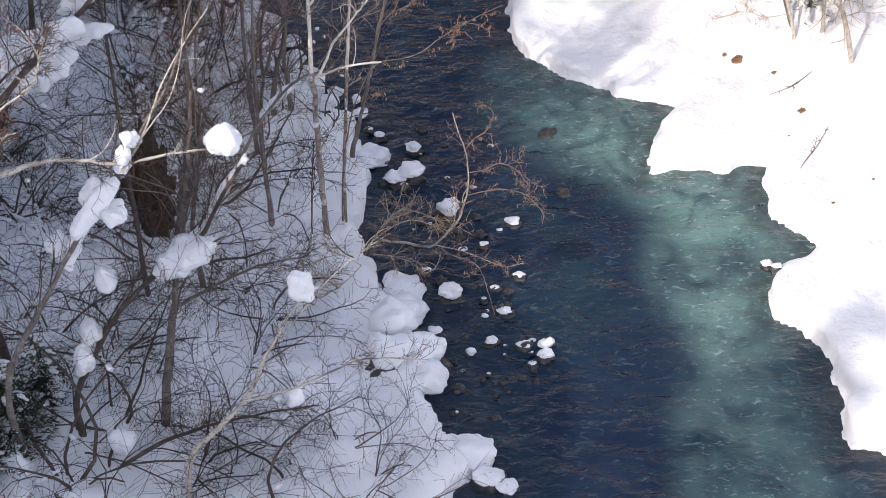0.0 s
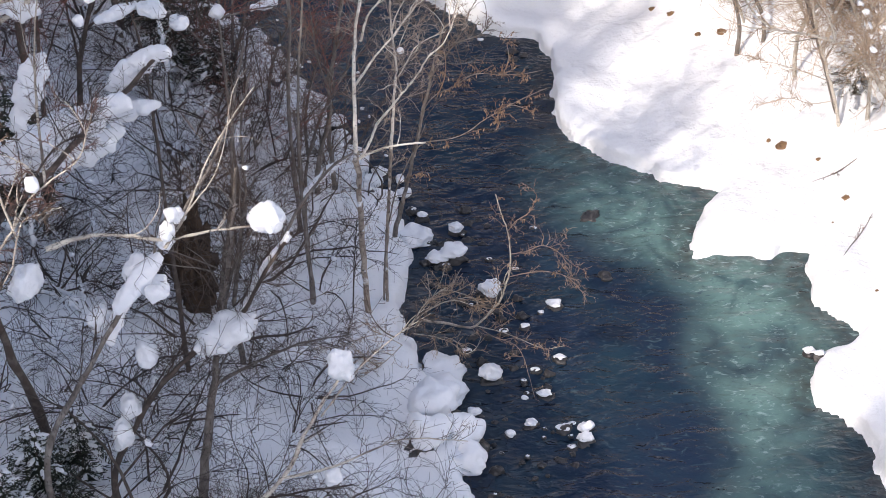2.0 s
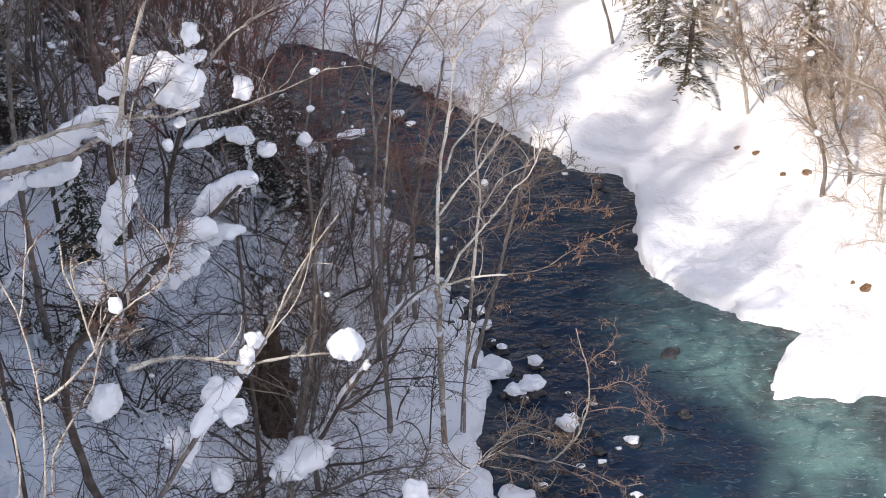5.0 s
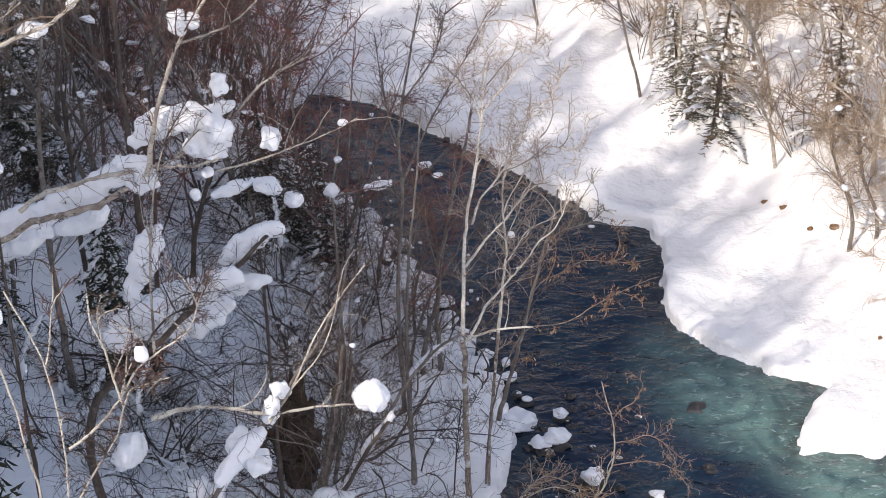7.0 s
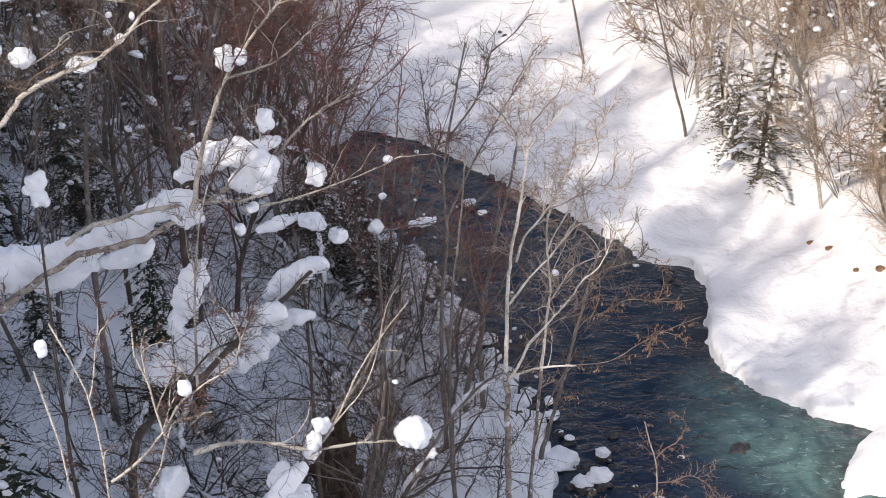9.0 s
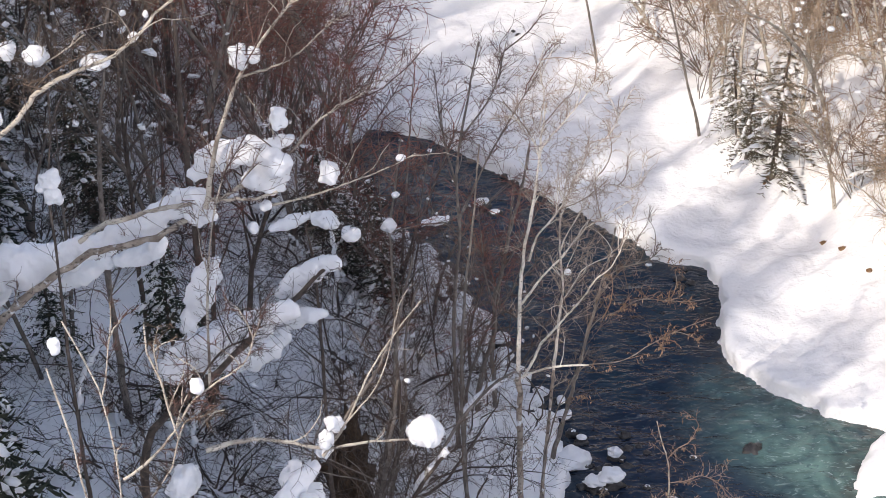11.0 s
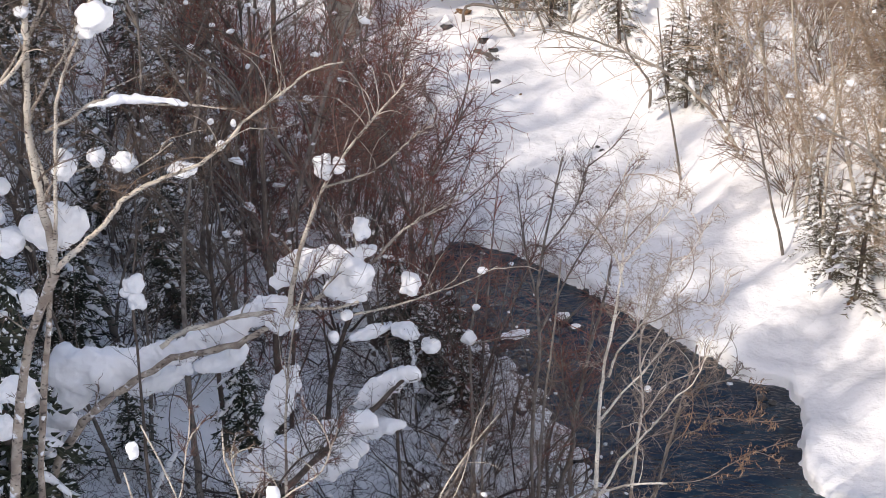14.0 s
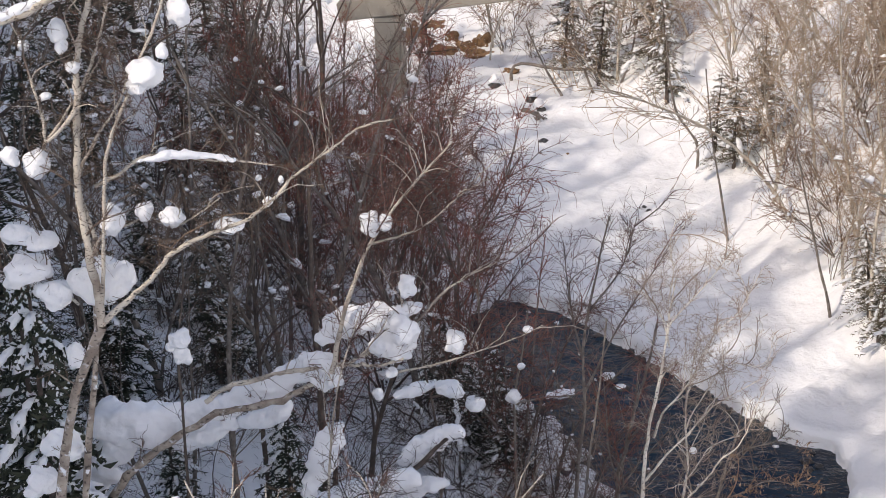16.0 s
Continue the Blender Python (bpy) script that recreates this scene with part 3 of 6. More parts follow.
    part("foliage", mesh_of("foliage", nv, nf, needle, False), root, "dense dark green needles", "stuff")
    if sv:
        part("bough_snow", mesh_of("bough_snow", sv, sf, SNOW_CLUMP), root, "pads of snow on the boughs", "stuff")
    return root


MELTED = []


def melt(ob, size, rounds=6):
    """Let the lumps of a snow mass run together into one skin."""
    mod = ob.modifiers.new("skin", "REMESH")
    mod.mode, mod.voxel_size, mod.use_smooth_shade = "VOXEL", size, True
    mod = ob.modifiers.new("soften", "SMOOTH")
    mod.factor, mod.iterations = 0.5, rounds
    MELTED.append(ob)


def set_melted():
    deps = bpy.context.evaluated_depsgraph_get()
    made = [bpy.data.meshes.new_from_object(ob.evaluated_get(deps)) for ob in MELTED]
    for ob, me in zip(MELTED, made):
        ob.modifiers.clear()
        ob.data = me
        me.polygons.foreach_set("use_smooth", np.ones(len(me.polygons), bool))
        deep = min(1.0, 1.6 * max(ob.dimensions))
        shift = Vector((ob.location.x * 3.1, ob.location.y * 1.7, ob.location.z * 2.3))
        moved = [v.co + v.normal * deep * (0.045 * noise.noise(v.co * 3.0 + shift) + 0.026 * noise.noise(v.co * 8.0 + shift) + 0.012 * noise.noise(v.co * 19.0 + shift)) for v in me.vertices]
        me.vertices.foreach_set("co", [c for p in moved for c in p])
        me.update()


def snow_mass(label, lumps, deep=0.75):
    """Snow heaped on limbs as one soft mass of lumps: (x, y, z, height)."""
    rng = random.Random(int(abs(lumps[0][0]) * 100))
    centre = np.mean(np.array(lumps), axis=0)[:3]
    pts = []
    for a, b in zip(lumps, lumps[1:]):
        a, b = np.array(a), np.array(b)
        gap = np.linalg.norm((b - a)[:3])
        n = max(1, int(gap / 0.16)) if gap < 0.75 else 1
        pts += [a + (b - a) * k / n for k in range(n)]
    pts.append(np.array(lumps[-1]))
    verts, faces = [], []
    for i, (x, y, z, h) in enumerate(pts):
        h *= 0.85 + 0.35 * rng.random()
        v, f = lumpy((h * (0.9 + 0.3 * rng.random()), h * deep, h), int(centre[2] * 50) + i, 0.4, 3, 0.1, 1.3)
        o = np.array((x, y, z)) - centre + np.array([rng.gauss(0, 0.05), rng.gauss(0, 0.08), rng.gauss(0, 0.05)]) * h
        m = len(verts)
        verts += [(q[0] + o[0], q[1] + o[1], q[2] + o[2]) for q in v]
        faces += [tuple(j + m for j in g) for g in f]
    ob = new("snow_mass", mesh_of("snow_mass", verts, faces, SNOW_SLAB))
    ob.location = centre
    melt(ob, 0.045, 7)
    return tagged(ob, label, "snow", "snow along limbs")


def snow_clump(x, y, z, w, d, h):
    """A lump of snow held by branches."""
    seed = int(abs(x * 131 + y * 17 + z * 53)) % 997
    rng = random.Random(seed)
    v, f = lumpy((w * 0.97, d * 0.97, h), seed, 0.42, 4, 0.15, 1.25)
    f = [tuple(g) for g in f]
    for k in range(2):
        s = 0.36 + 0.3 * rng.random()
        a = rng.random() * 6.28
        v2, f2 = lumpy((w * s, d * s, h * s * 0.95), seed + 7 * k + 1, 0.3, 3, 0.1, 1.4)
        o = (math.cos(a) * w * 0.30, math.sin(a) * d * 0.30, h * (rng.random() * 0.62 - 0.36))
        n = len(v)
        v += [(p[0] + o[0], p[1] + o[1], p[2] + o[2]) for p in v2]
        f += [tuple(i + n for i in g) for g in f2]
    ob = new("snow_clump", mesh_of("snow_clump", v, f, SNOW_CLUMP))
    ob.location = (x, y, z)
    ob.rotation_euler = (0, 0, seed)
    melt(ob, 0.022 + 0.018 * max(w, h))
    size = "large" if max(w, h) > 0.75 else "small" if max(w, h) < 0.35 else "rounded"
    return tagged(ob, size + " white clump of snow caught on bare branches", "snow clump", "snow clumps in the trees")


def hang_leaves(tree, seed, count, low=0.0):
    """Dry leaves and catkins that hang from the twigs of a tree."""
    rng = random.Random(seed)
    crown = [c for c in tree.children if c.name.startswith("crown")][0]
    n = len(crown.data.vertices)
    co = np.empty(n * 3, np.float32)
    crown.data.vertices.foreach_get("co", co)
    co = co.reshape(-1, 3)
    co = co[co[:, 0] > low]
    verts, faces = [], []
    for _ in range(count):
        p = co[rng.randrange(len(co))]
        k, w, a = 0.05 + 0.06 * rng.random(), 0.012 + 0.012 * rng.random(), rng.random() * 6.28
        s = np.array([math.cos(a) * w, math.sin(a) * w, 0])
        q = np.array([rng.gauss(0, 0.02), rng.gauss(0, 0.02), 0])
        m = len(verts)
        verts += [tuple(p), tuple(p + s + q - (0, 0, k * 0.5)), tuple(p + 2 * q - (0, 0, k)), tuple(p - s + q - (0, 0, k * 0.5)), tuple(p + q + np.array([-s[1], s[0], -k * 0.5]))]
        faces += [(m, m + 1, m + 4), (m + 1, m + 2, m + 4), (m + 2, m + 3, m + 4), (m + 3, m, m + 4), (m, m + 3, m + 2, m + 1)]
    part("leaf_litter", mesh_of("leaves", verts, faces, DRY_LEAF, False), tree, "dry brown leaves still hanging", "stuff")


# the main trees of the left bank and the riverside
birch = bare_tree("birch_tree", "slender pale birch with bare crown at the water's edge", 11, (-3.01, 39.97, 0.55), [
    ([(-3.01, 39.85, 0.64), (-3.05, 39.90, 2.30), (-3.04, 39.95, 4.02), (-3.06, 40.00, 5.51)], 0.085, 0.07, 8, 0.7, DIRTY_SHADED_BIRCH),
    ([(-3.06, 40.00, 5.51), (-3.01, 40.10, 7.08), (-2.94, 40.20, 8.28), (-2.77, 40.30, 9.31), (-2.59, 40.40, 10.45), (-2.46, 40.50, 11.58), (-2.32, 40.60, 12.53)], 0.062, 0.022, 30, 0.9),
    ([(-2.95, 40.10, 7.36), (-2.75, 40.18, 7.63), (-2.33, 40.27, 8.19), (-2.03, 40.35, 8.48), (-1.51, 40.43, 9.19), (-0.78, 40.52, 9.73), (-0.30, 40.60, 10.01)], 0.036, 0.012, 22, 0.8),
    ([(-2.77, 40.20, 8.51), (-2.53, 40.24, 9.21), (-2.17, 40.28, 9.67), (-1.91, 40.32, 10.08), (-1.66, 40.36, 10.54), (-1.41, 40.40, 11.16)], 0.034, 0.012, 22, 0.9),
] + [
    ([(-2.95, 40.00, 5.30), (-2.67, 39.95, 5.84), (-2.45, 39.90, 6.39), (-2.08, 39.85, 6.88), (-1.60, 39.80, 7.54), (-1.39, 39.75, 7.84), (-1.13, 39.70, 8.32), (-0.82, 39.65, 8.61), (-0.42, 39.60, 9.49)], 0.042, 0.012, 26, 0.8),
    ([(-3.16, 40.00, 5.22), (-2.74, 39.98, 5.46), (-2.23, 39.95, 5.65), (-1.81, 39.92, 5.74), (-1.30, 39.90, 5.78)], 0.036, 0.026, 6, 0.5),
    ([(-2.44, 40.50, 10.79), (-2.66, 40.63, 11.56), (-2.99, 40.77, 11.97), (-3.36, 40.90, 12.08)], 0.024, 0.01, 22, 0.8),
    ([(-2.49, 40.50, 11.35), (-2.05, 40.63, 11.88), (-1.51, 40.77, 12.51), (-1.04, 40.90, 13.20)], 0.024, 0.01, 24, 0.8),
    ([(-2.50, 40.60, 11.89), (-2.39, 40.73, 12.70), (-2.49, 40.87, 13.36), (-2.36, 41.00, 13.87)], 0.02, 0.01, 20, 0.8),
], bark=WHITE_BIRCH, twig=BIRCH_TWIG)
catkin_birch = bare_tree("birch_tree", "thin leaning birch with hanging catkins over the water", 65, (-2.64, 40.81, 0.55), [
    ([(-2.62, 40.50, 0.77), (-2.38, 40.43, 2.99), (-1.94, 40.37, 4.58), (-1.32, 40.30, 5.54), (-0.90, 40.23, 5.63), (-0.39, 40.17, 5.81), (0.12, 40.10, 6.22), (0.52, 40.03, 6.54), (1.13, 39.97, 6.92), (1.72, 39.90, 7.23)], 0.03, 0.009, 16, 0.6),
    ([(-1.60, 40.20, 5.19), (-1.02, 40.27, 6.91), (-0.57, 40.33, 7.10), (-0.07, 40.40, 7.39), (0.53, 40.47, 7.34), (1.15, 40.53, 7.29), (1.65, 40.60, 7.35)], 0.02, 0.009, 16, 0.6),
], bark=BARK, twig=WARM_TWIG)
bare_tree("birch_tree", "thin pale birch beside the larger one", 12, (-2.54, 40.59, 0.50), [
    ([(-2.53, 40.45, 0.60), (-2.46, 40.50, 2.52), (-2.34, 40.55, 3.75), (-2.21, 40.60, 5.20)], 0.05, 0.042, 6, 0.6, DIRTY_SHADED_BIRCH),
    ([(-2.21, 40.60, 5.20), (-2.06, 40.66, 6.59), (-1.97, 40.71, 7.49), (-2.04, 40.77, 8.47), (-2.04, 40.83, 9.23), (-1.94, 40.89, 9.86), (-1.86, 40.94, 10.47), (-1.76, 41.00, 11.33)], 0.041, 0.014, 34, 0.8),
    ([(-2.01, 40.70, 7.12), (-1.67, 40.75, 7.64), (-1.52, 40.80, 7.93), (-1.09, 40.85, 8.21), (-0.73, 40.90, 8.33)], 0.022, 0.01, 16, 0.7),
] + [
    ([(-2.04, 40.70, 8.51), (-1.83, 40.75, 9.05), (-1.58, 40.80, 9.48), (-1.29, 40.85, 10.06), (-1.08, 40.90, 10.62)], 0.024, 0.01, 16, 0.7),
    ([(-1.98, 40.80, 9.52), (-1.69, 40.90, 10.42), (-1.40, 41.00, 10.97), (-0.85, 41.10, 11.52), (-0.52, 41.20, 12.21)], 0.024, 0.01, 24, 0.8),
    ([(-1.81, 40.80, 10.09), (-1.23, 40.93, 10.22), (-0.65, 41.07, 10.16), (-0.11, 41.20, 9.97)], 0.018, 0.009, 18, 0.7),
], bark=WHITE_BIRCH, twig=BIRCH_TWIG)
bare_tree("tree", "leaning grey tree at the river's edge", 13, (-2.46, 43.76, 0.30), [
    ([(-2.45, 43.60, 0.41), (-2.16, 43.64, 1.48), (-1.91, 43.69, 2.53), (-1.58, 43.73, 3.92), (-1.33, 43.77, 4.90), (-1.09, 43.81, 6.00), (-0.90, 43.86, 6.70), (-0.74, 43.90, 7.57)], 0.07, 0.02, 26, 0.9),
    ([(-1.07, 43.80, 6.06), (-0.60, 43.83, 6.40), (0.17, 43.87, 6.67), (0.49, 43.90, 7.01)], 0.028, 0.01, 18, 0.7),
    ([(-1.28, 43.80, 5.09), (-1.08, 43.85, 5.67), (-0.77, 43.90, 6.06), (-0.43, 43.95, 6.54), (-0.12, 44.00, 7.34)], 0.026, 0.01, 16, 0.7),
], bark=BARK, twig=TWIG)
bare_tree("tree", "slim brown trunk with violet-brown twigs at the river's edge", 66, (-4.73, 45.63, 0.50), [
    ([(-4.72, 45.50, 0.59), (-4.53, 45.56, 1.93), (-4.16, 45.62, 3.24), (-4.09, 45.69, 4.51), (-3.88, 45.75, 5.25), (-3.73, 45.81, 6.11), (-3.46, 45.88, 7.17), (-3.25, 45.94, 8.12), (-3.10, 46.00, 8.92)], 0.085, 0.03, 40, 1.2),
    ([(-4.11, 45.60, 4.13), (-4.36, 45.73, 4.96), (-4.46, 45.87, 5.95), (-4.55, 46.00, 7.10)], 0.035, 0.012, 24, 1),
    ([(-3.88, 45.70, 5.27), (-3.39, 45.83, 6.12), (-2.95, 45.97, 6.91), (-2.58, 46.10, 7.69)], 0.03, 0.012, 22, 1),
], bark=BARK, twig=RED_TWIG)
bare_tree("tree", "thin brown tree beside the birches", 14, (-4.47, 40.30, 0.80), [
    ([(-4.47, 40.30, 0.80), (-4.57, 40.47, 3.52), (-4.50, 40.65, 6.28), (-4.18, 40.83, 9.22), (-3.98, 41.00, 11.25)], 0.065, 0.014, 22, 1.0),
], bark=BARK, twig=TWIG)
bare_tree("tree", "dark slim stem in the riverside snow", 15, (-4.21, 46.00, 0.58), [
    ([(-4.21, 46.00, 0.58), (-4.21, 46.00, 0.70), (-4.22, 46.13, 3.09), (-3.82, 46.27, 5.56), (-3.54, 46.40, 7.60)], 0.08, 0.02, 22, 1.1),
], bark=BARK, twig=RED_TWIG)
bare_tree("sapling", "straight thin dark pole in the snow", 16, (-3.42, 39.80, 0.68), [
    ([(-3.42, 39.80, 0.68), (-3.30, 39.90, 2.15), (-3.16, 40.00, 3.47)], 0.025, 0.012, 20, 0.8),
], bark=DARK_BARK, twig=SHADE_DARK_TWIG)
bare_tree("tree", "slim grey trunk in the riverside snow", 17, (-6.82, 39.00, 1.25), [
    ([(-6.82, 39.00, 1.25), (-6.54, 39.20, 2.79), (-6.21, 39.40, 4.62), (-6.06, 39.60, 6.23), (-5.87, 39.80, 7.56), (-5.58, 40.00, 8.71)], 0.085, 0.02, 14, 0.9),
], bark=BARK, twig=TWIG)
bare_tree("tree", "slim grey trunk in the riverside snow", 18, (-6.53, 39.50, 1.16), [
    ([(-6.53, 39.50, 1.16), (-6.23, 39.67, 2.64), (-5.90, 39.85, 4.59), (-5.88, 40.03, 6.31), (-5.51, 40.20, 7.82)], 0.07, 0.02, 14, 0.9),
], bark=BARK, twig=SHADE_DARK_TWIG)
bare_tree("tree", "dark trunk with red-brown twigs in the forest", 19, (-12.05, 44.00, 1.62), [
    ([(-12.05, 44.00, 1.62), (-12.05, 44.00, 9.04), (-12.14, 44.33, 11.16), (-12.16, 44.67, 13.22), (-12.25, 45.00, 15.22)], 0.12, 0.05, 50, 1.5),
], bark=DARK_BARK, twig=RED_TWIG)
bare_tree("tree", "brown trunk in the shaded forest", 20, (-13.90, 42.00, 2.32), [
    ([(-13.90, 42.00, 2.32), (-13.90, 42.00, 8.60), (-13.85, 42.33, 10.44), (-13.58, 42.67, 12.46), (-13.25, 43.00, 14.72)], 0.11, 0.04, 50, 1.4),
], bark=BARK, twig=TWIG)
bare_tree("tree", "dark crooked tree with lumps of snow in its crown", 61, (-7.41, 37.00, 1.15), [
    ([(-7.41, 37.00, 1.15), (-7.41, 37.00, 7.78), (-7.43, 37.05, 9.54), (-7.56, 37.10, 10.89), (-7.71, 37.15, 11.50), (-7.69, 37.20, 12.59)], 0.07, 0.02, 26, 1.0),
    ([(-7.56, 37.10, 10.89), (-7.03, 37.07, 11.01), (-6.47, 37.03, 10.83), (-6.00, 37.00, 11.04)], 0.03, 0.012, 14, 0.7),
], bark=DARK_BARK, twig=SHADE_DARK_TWIG)
bare_tree("tree", "slim brown tree with lumps of snow by the river", 62, (-6.73, 44.00, 0.87), [
    ([(-6.73, 44.00, 0.87), (-6.73, 44.00, 4.31), (-6.72, 44.05, 5.86), (-6.74, 44.10, 7.29), (-6.55, 44.15, 8.52), (-6.35, 44.20, 9.95)], 0.07, 0.02, 24, 1.0),
    ([(-6.75, 44.10, 7.21), (-6.05, 44.87, 7.05), (-5.21, 45.63, 6.85), (-4.89, 46.40, 6.90)], 0.03, 0.012, 14, 0.8),
], bark=BARK, twig=RED_TWIG)
bare_tree("tree", "dark slim tree holding a lump of snow", 63, (-12.02, 33.00, 2.09), [
    ([(-12.02, 33.00, 2.09), (-12.02, 33.00, 10.61), (-12.01, 33.08, 12.43), (-12.01, 33.15, 13.81), (-11.79, 33.22, 15.17), (-11.78, 33.30, 16.13)], 0.06, 0.02, 22, 0.9),
], bark=DARK_BARK, twig=SHADE_DARK_TWIG)
bare_tree("tree", "slender riverside tree with a broad violet-brown crown", 64, (-5.03, 43.60, 0.72), [
    ([(-5.03, 43.60, 0.72), (-5.03, 43.60, 5.28), (-4.85, 43.85, 7.20), (-4.90, 44.10, 8.89), (-4.61, 44.35, 10.87), (-4.27, 44.60, 12.48)], 0.075, 0.02, 28, 1.0),
    ([(-4.87, 43.90, 7.67), (-4.15, 44.07, 9.25), (-3.41, 44.23, 10.62), (-2.76, 44.40, 11.66)], 0.04, 0.014, 30, 1.1),
    ([(-4.90, 44.10, 8.57), (-5.26, 44.35, 10.07), (-5.46, 44.60, 11.70)], 0.035, 0.014, 28, 1.1),
    ([(-4.75, 44.30, 9.94), (-3.93, 44.45, 11.15), (-3.56, 44.60, 12.49)], 0.03, 0.012, 28, 1.0),
], bark=BARK, twig=PLUM_TWIG)
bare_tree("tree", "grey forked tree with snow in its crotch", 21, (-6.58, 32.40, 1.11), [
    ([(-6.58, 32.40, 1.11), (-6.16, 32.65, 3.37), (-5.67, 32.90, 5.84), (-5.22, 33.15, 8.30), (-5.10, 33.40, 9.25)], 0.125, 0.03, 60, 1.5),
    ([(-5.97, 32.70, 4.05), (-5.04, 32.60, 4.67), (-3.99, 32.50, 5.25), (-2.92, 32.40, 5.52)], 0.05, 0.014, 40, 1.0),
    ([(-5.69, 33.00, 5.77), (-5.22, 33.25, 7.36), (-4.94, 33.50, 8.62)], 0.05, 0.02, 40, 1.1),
], bark=BARK, twig=SHADE_BROWN_TWIG)
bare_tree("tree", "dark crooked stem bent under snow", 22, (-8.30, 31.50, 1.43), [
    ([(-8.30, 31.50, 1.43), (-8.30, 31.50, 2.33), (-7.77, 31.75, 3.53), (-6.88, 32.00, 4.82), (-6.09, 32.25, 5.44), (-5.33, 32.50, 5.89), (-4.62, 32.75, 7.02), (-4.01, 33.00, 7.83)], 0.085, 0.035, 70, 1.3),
], bark=DARK_BARK, twig=SHADE_BROWN_TWIG)
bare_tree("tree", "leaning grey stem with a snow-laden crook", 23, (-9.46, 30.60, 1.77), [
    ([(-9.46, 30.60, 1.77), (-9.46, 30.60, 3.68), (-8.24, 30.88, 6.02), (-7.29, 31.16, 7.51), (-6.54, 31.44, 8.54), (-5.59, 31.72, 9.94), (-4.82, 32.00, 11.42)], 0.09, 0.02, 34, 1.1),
    # pale bark on this limb alone: sunlight put into its colour
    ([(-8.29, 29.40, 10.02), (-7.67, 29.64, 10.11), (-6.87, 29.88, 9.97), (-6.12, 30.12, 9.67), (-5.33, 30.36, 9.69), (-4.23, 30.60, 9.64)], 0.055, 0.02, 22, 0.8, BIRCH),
], bark=BARK, twig=SHADE_BROWN_TWIG)
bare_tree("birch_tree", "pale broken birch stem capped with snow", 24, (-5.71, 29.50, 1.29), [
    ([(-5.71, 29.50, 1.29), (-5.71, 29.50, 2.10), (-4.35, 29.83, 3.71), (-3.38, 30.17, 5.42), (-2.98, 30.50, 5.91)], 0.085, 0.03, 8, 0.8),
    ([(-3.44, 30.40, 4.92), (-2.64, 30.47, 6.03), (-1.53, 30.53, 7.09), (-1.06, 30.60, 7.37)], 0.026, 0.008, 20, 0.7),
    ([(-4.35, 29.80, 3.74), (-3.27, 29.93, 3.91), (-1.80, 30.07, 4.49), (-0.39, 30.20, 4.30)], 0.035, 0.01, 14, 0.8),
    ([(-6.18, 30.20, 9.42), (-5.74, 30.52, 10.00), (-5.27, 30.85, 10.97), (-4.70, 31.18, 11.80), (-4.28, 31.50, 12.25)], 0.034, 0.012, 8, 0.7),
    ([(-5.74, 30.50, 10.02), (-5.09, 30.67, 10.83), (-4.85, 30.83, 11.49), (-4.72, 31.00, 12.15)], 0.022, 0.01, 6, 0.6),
], bark=BIRCH, twig=SHADE_BROWN_TWIG)
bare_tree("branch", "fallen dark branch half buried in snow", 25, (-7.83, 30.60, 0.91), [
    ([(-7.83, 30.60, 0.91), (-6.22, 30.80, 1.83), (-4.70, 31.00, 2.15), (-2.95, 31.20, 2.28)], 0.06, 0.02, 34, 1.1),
], bark=DARK_BARK, twig=SHADE_BROWN_TWIG)
bare_tree("tree", "small brown tree standing in the snow", 26, (-4.50, 40.20, 0.83), [
    ([(-4.50, 40.20, 0.83), (-4.52, 40.47, 2.71), (-4.54, 40.73, 4.61), (-4.63, 41.00, 6.11)], 0.07, 0.02, 20, 1.0),
], bark=BARK, twig=TWIG)
bare_tree("tree", "snow-streaked tree leaning to the water", 27, (-6.08, 37.50, 0.90), [
    ([(-6.08, 37.50, 0.90), (-6.08, 37.50, 2.24), (-5.29, 38.50, 3.29), (-4.25, 39.50, 4.66), (-3.39, 40.50, 5.05), (-2.59, 41.50, 4.61)], 0.075, 0.02, 36, 1.0),
], bark=BARK, twig=TWIG)
